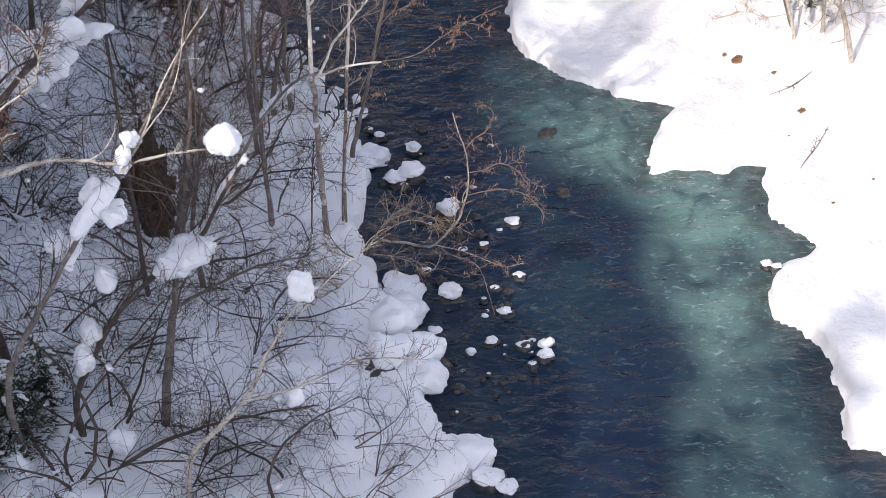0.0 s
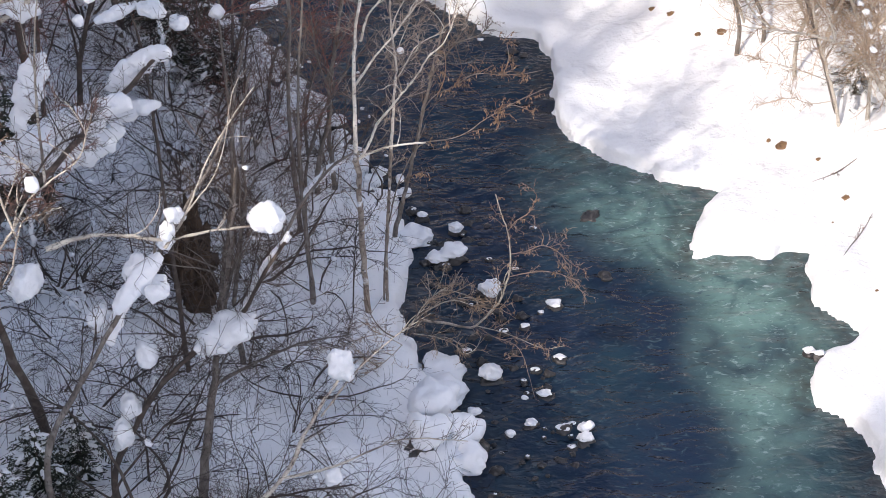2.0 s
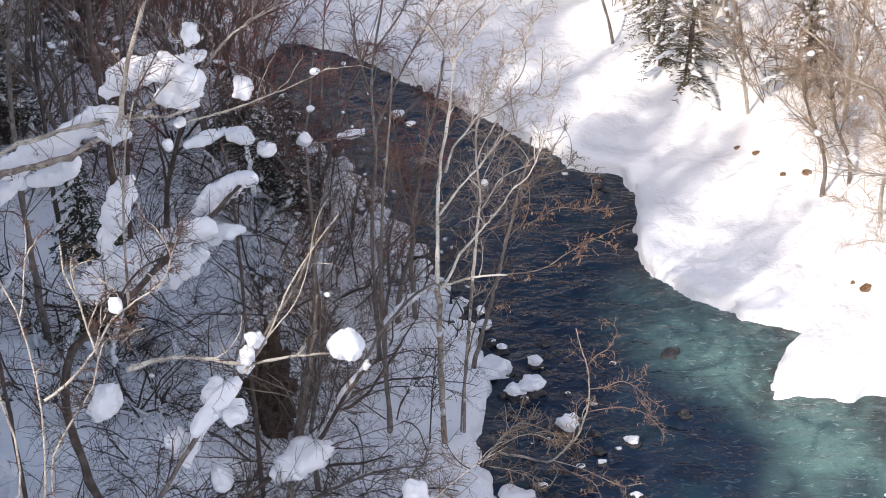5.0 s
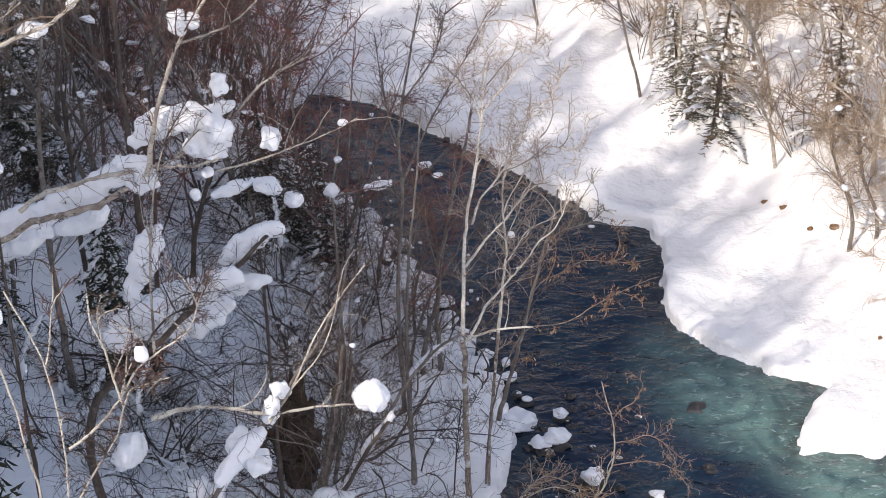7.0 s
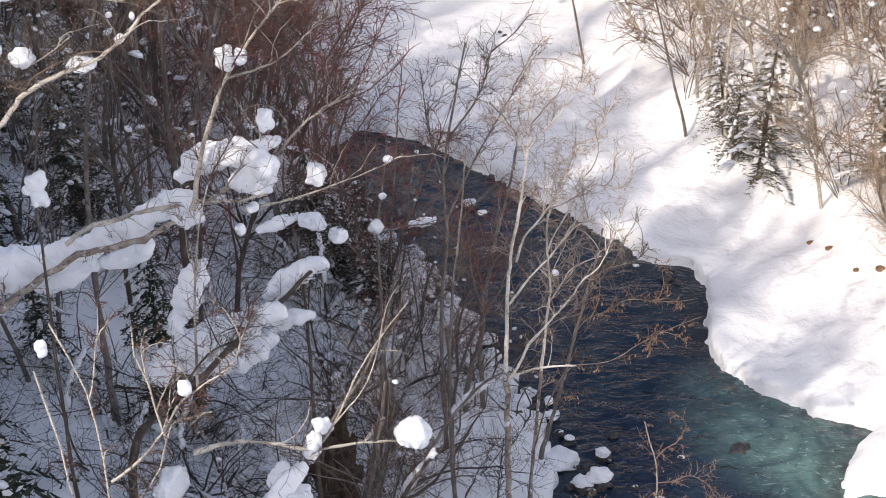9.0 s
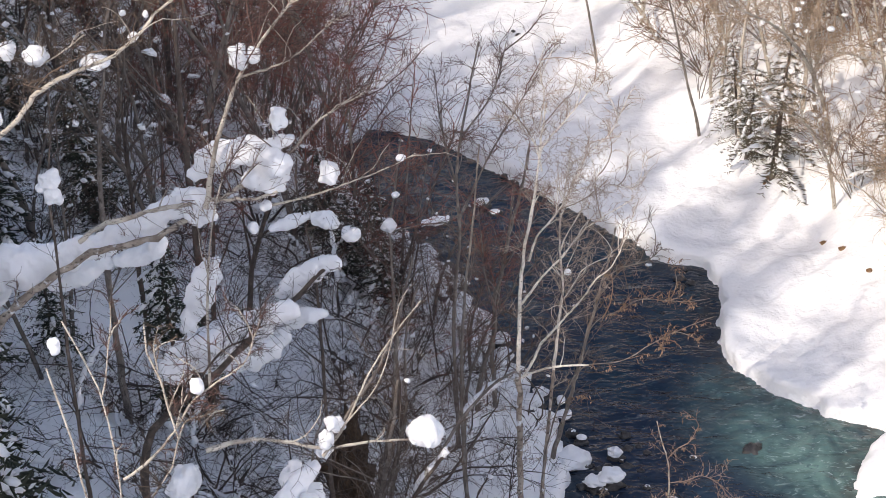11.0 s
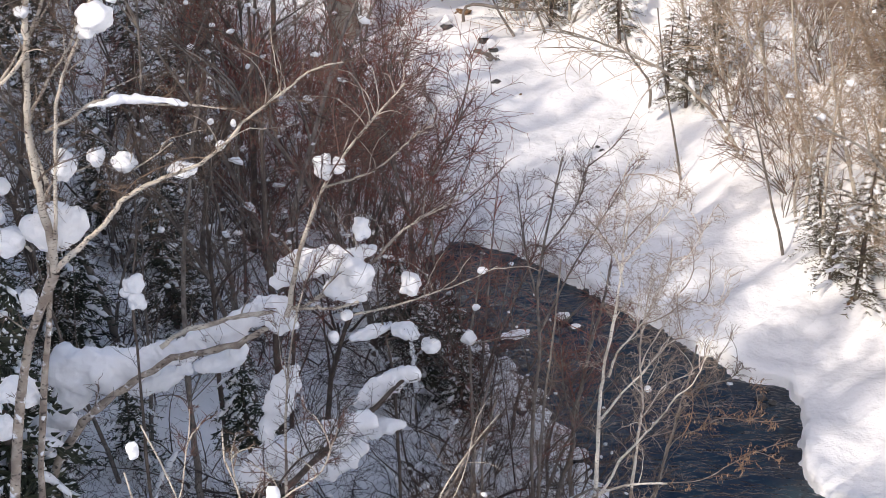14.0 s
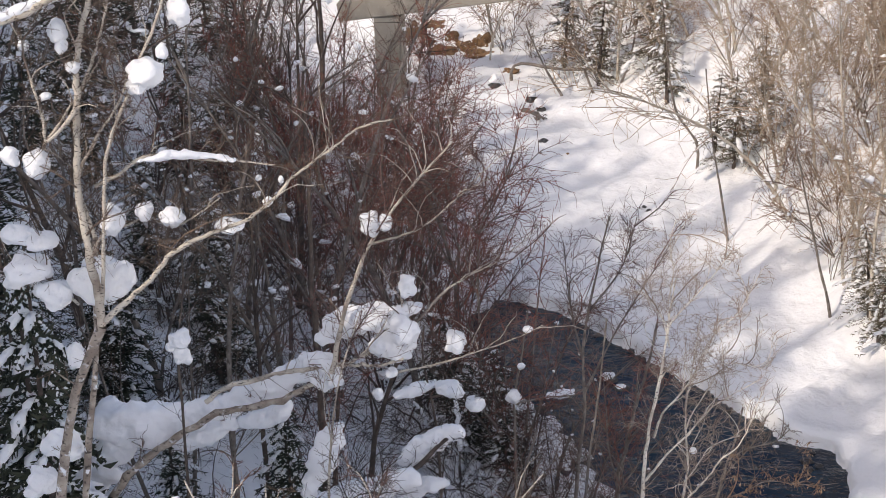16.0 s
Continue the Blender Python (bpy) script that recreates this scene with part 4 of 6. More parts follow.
alder = bare_tree("alder", "crooked riverside alder with dry leaves over the water", 28, (-1.79, 39.72, 0.45), [
    ([(-1.78, 39.50, 0.61), (-0.92, 39.45, 0.47), (-0.25, 39.40, 0.38), (0.06, 39.35, 0.72), (0.48, 39.30, 1.33), (0.64, 39.25, 1.90), (0.74, 39.20, 2.46), (0.74, 39.15, 2.96), (0.68, 39.10, 3.58), (0.50, 39.05, 4.28), (0.40, 39.00, 4.77)], 0.042, 0.012, 14, 0.6),
    ([(0.75, 39.20, 2.82), (1.10, 39.20, 2.87), (1.57, 39.20, 3.05), (1.86, 39.20, 2.93), (2.23, 39.20, 2.44)], 0.016, 0.008, 14, 0.5, ALDER_TWIG),
] + [
    ([(0.69, 39.20, 2.11), (1.08, 39.20, 2.20), (1.65, 39.20, 2.24), (2.14, 39.20, 2.09), (2.51, 39.20, 1.71)], 0.016, 0.008, 14, 0.5, ALDER_TWIG),
    ([(0.68, 39.20, 3.51), (0.92, 39.20, 3.84), (1.21, 39.20, 4.05), (1.42, 39.20, 4.51)], 0.014, 0.008, 12, 0.5, ALDER_TWIG),
    ([(-0.21, 39.20, 0.57), (0.43, 39.02, 0.50), (0.81, 38.84, 0.45), (1.16, 38.66, 0.38), (1.58, 38.48, 0.31), (2.07, 38.30, 0.53)], 0.017, 0.008, 12, 0.5),
    ([(-0.11, 39.20, 0.49), (0.25, 38.60, 0.66), (0.89, 38.00, 0.72), (1.15, 37.40, 0.20), (1.26, 36.80, 0.03)], 0.014, 0.007, 10, 0.5, ALDER_TWIG),
], bark=BIRCH, twig=ALDER_TWIG)
low_alder = bare_tree("alder", "low spread of pale alder twigs reaching over the water", 67, (-2.03, 39.14, 0.60), [
    ([(-2.02, 39.00, 0.71), (-1.33, 38.98, 1.33), (-0.79, 38.95, 1.59), (-0.16, 38.92, 1.39), (0.27, 38.90, 1.17)], 0.022, 0.009, 16, 0.6),
    ([(-1.88, 39.20, 0.62), (-1.50, 39.20, 1.30), (-0.98, 39.20, 1.74), (-0.51, 39.20, 1.61), (-0.01, 39.20, 1.32)], 0.018, 0.008, 16, 0.6),
    ([(-1.79, 38.50, 0.89), (-1.21, 38.33, 0.89), (-0.71, 38.17, 0.72), (-0.48, 38.00, 0.46)], 0.016, 0.008, 14, 0.6),
] + [
    ([(-1.88, 39.40, 0.58), (-1.33, 39.47, 1.28), (-1.07, 39.53, 1.76), (-0.93, 39.60, 2.20)], 0.014, 0.008, 12, 0.5),
    ([(-2.08, 38.00, 0.92), (-2.62, 37.87, 1.38), (-3.19, 37.73, 1.33), (-3.78, 37.60, 1.14)], 0.016, 0.008, 18, 0.6),
    ([(-2.05, 37.60, 1.23), (-2.49, 37.27, 0.97), (-2.92, 36.93, 0.89), (-3.42, 36.60, 0.68)], 0.014, 0.008, 18, 0.6),
], bark=BIRCH, twig=PALE_TWIG)
bare_tree("tree", "dark leaning trunk under heavy snow", 31, (-10.23, 33.50, 1.68), [
    ([(-10.23, 33.50, 1.68), (-10.23, 33.50, 8.15), (-9.10, 34.12, 8.92), (-8.42, 34.75, 9.40), (-7.71, 35.38, 9.93), (-6.84, 36.00, 10.62)], 0.13, 0.05, 60, 1.2),
    ([(-9.21, 32.40, 9.60), (-8.52, 32.60, 10.41), (-7.94, 32.80, 10.63), (-7.78, 33.00, 11.51)], 0.03, 0.012, 40, 0.8),
], bark=DARK_BARK, twig=SHADE_DARK_TWIG)
bare_tree("birch_tree", "old pale birch bent under a thick ridge of snow", 32, (-15.02, 33.70, 2.90), [
    ([(-15.02, 33.70, 2.90), (-15.27, 33.80, 6.88), (-14.41, 34.00, 9.16), (-13.71, 34.00, 10.17), (-13.21, 34.00, 10.68), (-12.66, 34.00, 11.13), (-12.12, 34.00, 11.49), (-11.59, 34.00, 11.79), (-11.08, 34.00, 11.91), (-10.58, 34.00, 12.07), (-10.07, 34.00, 12.29), (-9.64, 34.00, 12.50)], 0.15, 0.06, 10, 0.7, DIRTY_SHADED_BIRCH),
    ([(-11.81, 34.00, 12.08), (-11.43, 34.05, 12.40), (-10.93, 34.10, 12.56), (-10.57, 34.15, 12.66), (-10.08, 34.20, 12.79), (-9.48, 34.25, 12.88), (-8.88, 34.30, 12.99), (-8.17, 34.35, 12.97), (-7.57, 34.40, 13.13)], 0.06, 0.035, 12, 0.7),
] + [
    ([(-10.00, 34.50, 12.13), (-8.88, 34.65, 12.81), (-7.54, 34.80, 13.64), (-6.57, 34.95, 14.63), (-5.75, 35.10, 15.07)], 0.06, 0.014, 60, 1.1),
    ([(-9.08, 34.20, 12.82), (-8.71, 34.33, 14.33), (-8.16, 34.45, 15.67), (-7.27, 34.58, 16.92), (-6.44, 34.70, 17.85)], 0.065, 0.012, 60, 1.2),
    ([(-8.17, 34.50, 15.65), (-7.15, 34.63, 15.99), (-6.22, 34.77, 16.76), (-5.77, 34.90, 17.02)], 0.035, 0.01, 40, 1.0),
    ([(-9.06, 33.00, 9.18), (-8.96, 33.27, 11.47), (-8.71, 33.53, 13.17), (-8.29, 33.80, 14.45)], 0.04, 0.012, 30, 0.9),
    ([(-8.06, 34.70, 12.62), (-7.10, 34.80, 12.81), (-6.14, 34.90, 13.13), (-5.20, 35.00, 13.50), (-4.73, 35.10, 13.73)], 0.035, 0.01, 30, 0.8),
], bark=BIRCH, twig=PLUM_TWIG)
bare_tree("birch_tree", "tall pale birch with a long low limb", 33, (-13.06, 28.50, 3.10), [
    ([(-13.06, 28.50, 3.10), (-13.02, 28.50, 11.87), (-12.65, 28.50, 13.88), (-12.38, 28.50, 14.94), (-11.74, 28.60, 16.34)], 0.13, 0.09, 8, 0.8, DIRTY_SHADED_BIRCH),
    ([(-11.74, 28.60, 16.34), (-11.77, 28.67, 16.70), (-11.87, 28.74, 17.36), (-11.95, 28.81, 18.10), (-12.03, 28.88, 18.74), (-12.00, 28.95, 19.46), (-11.92, 29.02, 20.36), (-11.88, 29.09, 20.98), (-11.75, 29.16, 21.59), (-11.58, 29.23, 22.10), (-11.44, 29.30, 22.67)], 0.082, 0.045, 46, 0.8),
    ([(-11.68, 28.60, 16.42), (-11.38, 28.76, 16.69), (-10.93, 28.92, 17.08), (-10.36, 29.08, 17.67), (-9.93, 29.23, 17.86), (-9.60, 29.39, 17.96), (-9.17, 29.55, 18.11), (-8.73, 29.71, 18.45), (-8.42, 29.87, 18.78), (-8.03, 30.03, 19.06), (-7.68, 30.18, 19.30), (-7.35, 30.34, 19.54), (-6.73, 30.50, 19.69)], 0.056, 0.014, 44, 0.9),
] + [
    ([(-11.74, 28.70, 16.64), (-11.57, 28.79, 18.18), (-11.50, 28.88, 19.04), (-11.44, 28.96, 19.47), (-11.29, 29.05, 19.91), (-11.04, 29.14, 20.44), (-10.84, 29.22, 20.96), (-10.54, 29.31, 21.56), (-10.28, 29.40, 22.27)], 0.045, 0.024, 40, 0.8),
    ([(-11.82, 28.80, 20.33), (-12.13, 28.78, 19.98), (-12.44, 28.77, 19.72), (-12.45, 28.75, 20.08), (-12.53, 28.73, 20.59), (-12.63, 28.72, 21.09), (-12.65, 28.70, 21.64)], 0.045, 0.018, 30, 0.7),
], bark=BIRCH, twig=TWIG)
bare_tree("birch_tree", "pale birch stems behind a larger birch, snow on one limb", 68, (-12.56, 29.40, 3.00), [
    ([(-12.56, 29.40, 3.00), (-12.82, 29.40, 12.09), (-12.26, 29.40, 15.22), (-12.05, 29.50, 17.66)], 0.10, 0.05, 6, 0.8, DIRTY_SHADED_BIRCH),
    ([(-12.05, 29.50, 17.66), (-12.24, 29.54, 18.82), (-11.90, 29.58, 19.43), (-11.65, 29.62, 19.80), (-11.38, 29.66, 20.17), (-11.17, 29.70, 20.78)], 0.045, 0.02, 26, 0.7),
    ([(-12.08, 29.50, 20.29), (-11.78, 29.53, 20.92), (-11.54, 29.57, 21.51), (-11.34, 29.60, 22.20)], 0.04, 0.02, 26, 0.7),
    ([(-11.95, 29.50, 18.63), (-11.56, 29.62, 18.81), (-11.10, 29.73, 19.12), (-10.57, 29.85, 19.14), (-10.06, 29.97, 19.02), (-9.53, 30.08, 18.99), (-8.74, 30.20, 18.86)], 0.04, 0.014, 28, 0.7),
] + [
    ([(-12.75, 29.40, 18.96), (-12.78, 29.44, 19.42), (-12.55, 29.48, 19.68), (-12.29, 29.52, 20.05), (-11.95, 29.56, 20.50), (-11.61, 29.60, 21.00)], 0.035, 0.016, 14, 0.6),
    ([(-13.18, 28.20, 21.82), (-12.82, 28.32, 21.94), (-12.41, 28.45, 22.05), (-11.93, 28.57, 22.32), (-11.61, 28.70, 22.53)], 0.075, 0.05, 12, 0.7),
    ([(-12.05, 29.20, 17.45), (-11.75, 29.30, 17.84), (-11.38, 29.40, 17.96), (-11.06, 29.50, 18.07), (-10.61, 29.60, 17.89), (-10.16, 29.70, 18.09), (-9.75, 29.80, 18.38)], 0.03, 0.012, 26, 0.7),
    ([(-12.29, 29.00, 16.54), (-12.75, 29.07, 16.93), (-13.24, 29.13, 17.10), (-13.73, 29.20, 16.83)], 0.03, 0.014, 26, 0.7),
], bark=BIRCH, twig=TWIG)
bare_tree("birch_tree", "thin pale birch stems with reddish twigs", 34, (-7.05, 19.40, 1.10), [
    ([(-7.05, 19.40, 1.10), (-7.20, 19.40, 14.44), (-7.05, 19.40, 15.55), (-7.16, 19.45, 16.16), (-7.23, 19.50, 16.76), (-7.31, 19.55, 17.14), (-7.39, 19.60, 17.44), (-7.49, 19.65, 17.83)], 0.032, 0.013, 18, 0.5),
], bark=BIRCH, twig=PLUM_TWIG)
bare_tree("birch_tree", "thin pale birch stem forking near its top", 35, (-6.70, 19.40, 1.10), [
    ([(-6.70, 19.40, 1.10), (-6.84, 19.40, 14.44), (-6.70, 19.40, 15.56), (-6.66, 19.45, 16.32), (-6.71, 19.50, 16.92), (-6.78, 19.55, 17.49), (-6.93, 19.60, 17.91), (-7.10, 19.65, 18.29), (-7.22, 19.70, 18.50)], 0.032, 0.013, 18, 0.5),
    ([(-6.78, 19.55, 17.49), (-6.72, 19.59, 17.71), (-6.67, 19.62, 18.02), (-6.58, 19.66, 18.49), (-6.56, 19.70, 18.79)], 0.014, 0.007, 10, 0.4),
    ([(-6.59, 19.40, 16.34), (-6.39, 19.47, 16.46), (-6.24, 19.55, 16.57), (-5.91, 19.62, 16.96), (-5.65, 19.70, 17.37), (-5.31, 19.77, 17.63), (-4.98, 19.85, 17.85), (-4.83, 19.93, 18.22), (-4.74, 20.00, 18.47)], 0.024, 0.009, 24, 0.45),
    ([(-5.90, 19.60, 16.98), (-5.77, 19.65, 17.35), (-5.65, 19.70, 17.57)], 0.012, 0.007, 6, 0.35),
], bark=BIRCH, twig=PLUM_TWIG)
bare_tree("birch_tree", "pale forked birch stem under a snow lump", 36, (-6.56, 19.40, 1.10), [
    ([(-6.56, 19.40, 1.10), (-6.70, 19.40, 14.45), (-6.56, 19.40, 15.56), (-6.21, 19.45, 16.09), (-5.98, 19.50, 16.46), (-5.85, 19.55, 16.88), (-5.93, 19.60, 17.12), (-5.98, 19.65, 17.43), (-6.06, 19.70, 17.81), (-6.18, 19.75, 18.03), (-6.20, 19.80, 18.45)], 0.032, 0.013, 18, 0.5),
    ([(-5.86, 19.60, 16.85), (-5.75, 19.63, 17.10), (-5.53, 19.67, 17.17), (-5.25, 19.70, 17.25)], 0.012, 0.007, 10, 0.4),
    ([(-6.06, 19.70, 17.81), (-6.09, 19.75, 18.12), (-6.01, 19.80, 18.41)], 0.01, 0.006, 8, 0.35),
], bark=BIRCH, twig=TWIG)
bare_tree("snag", "dead pole leaning on the sunny snow slope", 41, (2.03, 64.00, 1.16), [
    ([(2.03, 64.00, 1.16), (1.42, 64.20, 3.55), (0.61, 64.40, 7.15), (0.25, 64.60, 8.76)], 0.06, 0.025, 10, 0.8),
], bark=BARK, twig=TWIG)
bare_tree("snag", "dead pole leaning on the sunny snow slope", 42, (-1.97, 70.80, 1.18), [
    ([(-1.97, 70.80, 1.18), (-2.37, 71.00, 3.51), (-2.71, 71.20, 5.34), (-3.05, 71.40, 8.30)], 0.055, 0.025, 10, 0.8),
], bark=BARK, twig=TWIG)
bare_tree("tree", "bowed grey tree at the forest edge", 43, (-3.63, 78.00, 1.80), [
    ([(-3.63, 78.00, 1.80), (-3.63, 78.00, 2.83), (-4.52, 78.20, 4.16), (-4.92, 78.40, 5.88), (-5.08, 78.60, 7.58)], 0.07, 0.03, 18, 0.9),
], bark=BARK, twig=TWIG)
bare_tree("snag", "broken trunk leaning across the snow hollow", 44, (-13.87, 92.00, 1.18), [
    ([(-13.87, 92.00, 1.18), (-13.87, 92.00, 1.75), (-11.09, 92.00, 1.84), (-7.35, 92.00, 1.99)], 0.09, 0.06, 4, 0.6),
], bark=BARK, twig=TWIG)
bare_tree("log", "weathered driftwood log lying on the snow", 47, (-13.19, 87.20, 0.97), [
    ([(-13.19, 87.20, 0.97), (-12.16, 86.90, 1.15), (-11.43, 86.60, 0.87)], 0.2, 0.14, 2, 0.5),
], bark=BARK, twig=TWIG)
bare_tree("log", "weathered driftwood log lying on the snow", 48, (-13.49, 86.40, 0.88), [
    ([(-13.49, 86.40, 0.88), (-12.50, 86.30, 0.94), (-11.65, 86.20, 1.17)], 0.15, 0.1, 2, 0.5),
], bark=BARK, twig=TWIG)
bare_tree("tree", "leaning grey tree in the valley hollow", 48, (-10.24, 89.00, 0.31), [
    ([(-10.24, 89.00, 0.31), (-11.92, 89.50, 2.91), (-12.81, 90.00, 4.78)], 0.08, 0.03, 20, 1.0),
], bark=BARK, twig=TWIG)
bare_tree("tree", "leaning grey tree in the valley hollow", 50, (-9.00, 89.00, 0.79), [
    ([(-9.00, 89.00, 0.79), (-9.95, 89.50, 2.95), (-10.55, 90.00, 5.40)], 0.08, 0.03, 20, 1.0),
], bark=BARK, twig=TWIG)
bare_tree("tree", "leaning grey tree in the valley hollow", 47, (-8.49, 89.00, 1.09), [
    ([(-8.49, 89.00, 1.09), (-7.70, 89.50, 2.71), (-7.21, 90.00, 5.17)], 0.08, 0.03, 20, 1.0),
], bark=BARK, twig=TWIG)
bare_tree("tree", "leaning pale grey tree on the sunny slope", 51, (8.13, 51.50, 1.58), [
    ([(8.13, 51.50, 1.58), (8.13, 51.50, 2.82), (7.54, 51.75, 4.52), (7.15, 52.00, 6.09)], 0.075, 0.03, 70, 1.3),
], bark=BARK, twig=PALE_TWIG)
bare_tree("tree", "leaning pale grey tree on the sunny slope", 52, (8.92, 51.50, 2.04), [
    ([(8.92, 51.50, 2.04), (8.92, 51.50, 2.61), (8.43, 51.75, 3.94), (8.07, 52.00, 6.07)], 0.075, 0.03, 70, 1.3),
], bark=BARK, twig=PALE_TWIG)
bare_tree("tree", "leaning pale grey tree on the sunny slope", 53, (10.66, 47.50, 1.76), [
    ([(10.66, 47.50, 1.76), (10.66, 47.50, 1.62), (10.04, 47.67, 3.42), (9.40, 47.83, 5.52), (9.11, 48.00, 7.53)], 0.075, 0.03, 70, 1.3),
], bark=BARK, twig=PALE_TWIG)
bare_tree("branch", "thin bare twig lying on the sunny snow", 70, (9.77, 41.70, 0.65), [
    ([(9.77, 41.70, 0.65), (10.17, 42.40, 0.62), (10.61, 43.10, 0.60), (10.95, 43.65, 0.78)], 0.014, 0.008, 4, 0.35),
], bark=DARK_BARK, twig=TWIG)
bare_tree("branch", "thin bare twig standing out of the snow", 71, (-0.89, 71.00, 1.61), [
    ([(-0.89, 71.00, 1.61), (-0.66, 71.20, 1.72), (-0.39, 71.50, 1.95)], 0.014, 0.008, 4, 0.35),
], bark=DARK_BARK, twig=TWIG)
bare_tree("branch", "thin bare twig lying on the sunny snow", 72, (10.89, 45.55, 1.48), [
    ([(10.89, 45.55, 1.48), (10.16, 45.30, 1.09), (9.51, 45.15, 0.92)], 0.014, 0.008, 4, 0.35),
], bark=DARK_BARK, twig=TWIG)
bare_tree("tree", "slim pale tree with long fine branches on the sunny bank", 74, (10.54, 47.05, 1.60), [
    ([(10.54, 47.05, 1.60), (10.31, 47.15, 2.58), (9.93, 47.25, 3.83), (9.64, 47.35, 4.87), (9.45, 47.45, 5.89), (9.26, 47.55, 6.89)], 0.06, 0.025, 26, 0.9),
    ([(10.14, 47.15, 3.05), (9.47, 47.15, 3.35), (8.64, 47.15, 3.65), (7.74, 47.15, 3.91)], 0.018, 0.008, 22, 0.6),
    ([(10.27, 47.05, 2.45), (9.69, 47.05, 2.37), (9.03, 47.05, 2.58), (8.47, 47.05, 2.50)], 0.015, 0.008, 18, 0.6),
    ([(9.89, 47.25, 3.92), (10.35, 47.25, 4.54), (10.88, 47.25, 4.89), (11.36, 47.25, 5.58)], 0.022, 0.01, 22, 0.7),
], bark=BIRCH, twig=PALE_TWIG)
hang_leaves(alder, 5, 200)
hang_leaves(catkin_birch, 6, 330, 1.0)
hang_leaves(low_alder, 7, 60)


# lumps of snow on their limbs
snow_clump(-4.20, 30.60, 9.78, 0.73, 0.66, 0.61)
snow_clump(-5.98, 31.00, 9.67, 0.29, 0.26, 0.35)
snow_clump(-6.28, 31.00, 9.11, 0.41, 0.37, 0.49)
snow_clump(-7.00, 31.30, 8.03, 0.70, 0.63, 0.95)
snow_clump(-6.61, 31.20, 7.80, 0.47, 0.42, 0.48)
snow_clump(-8.03, 31.60, 6.64, 0.48, 0.43, 0.86)
snow_clump(-7.28, 32.00, 5.43, 0.52, 0.47, 0.75)
snow_clump(-7.77, 31.80, 4.17, 0.50, 0.45, 0.64)
snow_clump(-5.33, 32.40, 5.82, 1.04, 0.94, 0.75)
snow_clump(-5.84, 32.30, 5.54, 0.86, 0.77, 0.50)
snow_clump(-2.97, 30.40, 6.28, 0.63, 0.56, 0.66)
snow_clump(-3.29, 30.20, 3.42, 0.41, 0.37, 0.54)
snow_clump(-2.09, 42.00, 3.37, 0.24, 0.22, 0.21)
snow_clump(-7.94, 31.60, 3.54, 0.50, 0.45, 0.77)
snow_clump(-7.32, 31.00, 1.71, 0.64, 0.58, 0.65)
snow_clump(-5.95, 31.00, 1.08, 0.39, 0.35, 0.45)
snow_clump(-9.45, 30.00, 1.93, 0.63, 0.57, 0.77)
snow_clump(-8.13, 34.40, 16.12, 0.41, 0.37, 0.54)
snow_clump(-7.84, 34.50, 16.12, 0.34, 0.31, 0.35)
snow_clump(-7.46, 34.50, 14.80, 0.35, 0.31, 0.49)
snow_clump(-6.55, 34.90, 13.35, 0.54, 0.49, 0.46)
snow_clump(-8.19, 34.60, 12.18, 0.24, 0.22, 0.29)
snow_clump(-5.05, 35.10, 13.62, 0.23, 0.21, 0.14)
snow_clump(-7.90, 34.60, 12.70, 0.26, 0.23, 0.27)
snow_clump(-7.11, 37.00, 11.16, 0.63, 0.57, 0.44)
snow_clump(-6.54, 37.00, 10.82, 0.43, 0.39, 0.41)
snow_clump(-6.75, 44.00, 7.48, 0.42, 0.38, 0.40)
snow_clump(-6.54, 44.00, 8.39, 0.24, 0.21, 0.18)
snow_clump(-1.84, 40.60, 8.00, 0.19, 0.17, 0.17)
snow_clump(-5.58, 19.70, 17.59, 0.23, 0.21, 0.25)
snow_clump(-7.18, 19.25, 18.38, 0.18, 0.17, 0.30)
snow_clump(-9.55, 32.00, 7.44, 0.77, 0.70, 0.91)
snow_clump(-4.58, 31.30, 10.54, 0.16, 0.14, 0.11)
snow_clump(-5.96, 30.20, 10.21, 0.31, 0.28, 0.34)
snow_clump(-6.10, 30.20, 9.82, 0.38, 0.34, 0.45)
snow_clump(-6.54, 30.40, 8.19, 0.46, 0.41, 0.42)
snow_clump(-4.10, 30.20, 10.04, 0.66, 0.59, 0.60)
snow_clump(-12.11, 29.00, 21.62, 0.39, 0.35, 0.44)
snow_clump(-12.08, 29.00, 21.34, 0.22, 0.19, 0.30)
snow_clump(-12.67, 28.80, 21.41, 0.22, 0.19, 0.24)
snow_clump(-10.71, 29.20, 20.83, 0.66, 0.60, 0.54)
snow_clump(-10.88, 29.20, 20.61, 0.35, 0.32, 0.36)
snow_clump(-10.12, 29.50, 21.83, 0.43, 0.38, 0.57)
snow_clump(-10.44, 29.40, 21.18, 0.21, 0.19, 0.32)
snow_clump(-11.91, 29.00, 20.97, 0.29, 0.26, 0.22)
snow_clump(-12.39, 28.80, 20.52, 0.22, 0.19, 0.16)
snow_clump(-13.07, 28.60, 19.47, 0.34, 0.30, 0.33)
snow_clump(-12.69, 28.80, 19.27, 0.48, 0.43, 0.53)
snow_clump(-11.50, 29.00, 18.18, 0.46, 0.41, 0.59)
snow_clump(-11.03, 29.40, 18.22, 0.32, 0.29, 0.37)
snow_clump(-10.59, 29.50, 18.09, 0.44, 0.40, 0.39)
snow_clump(-13.22, 28.90, 17.89, 0.61, 0.55, 0.38)
snow_clump(-12.81, 28.90, 17.80, 0.57, 0.51, 0.35)
snow_clump(-9.65, 29.90, 17.82, 0.55, 0.49, 0.21)
snow_clump(-9.00, 30.20, 18.17, 0.22, 0.20, 0.19)
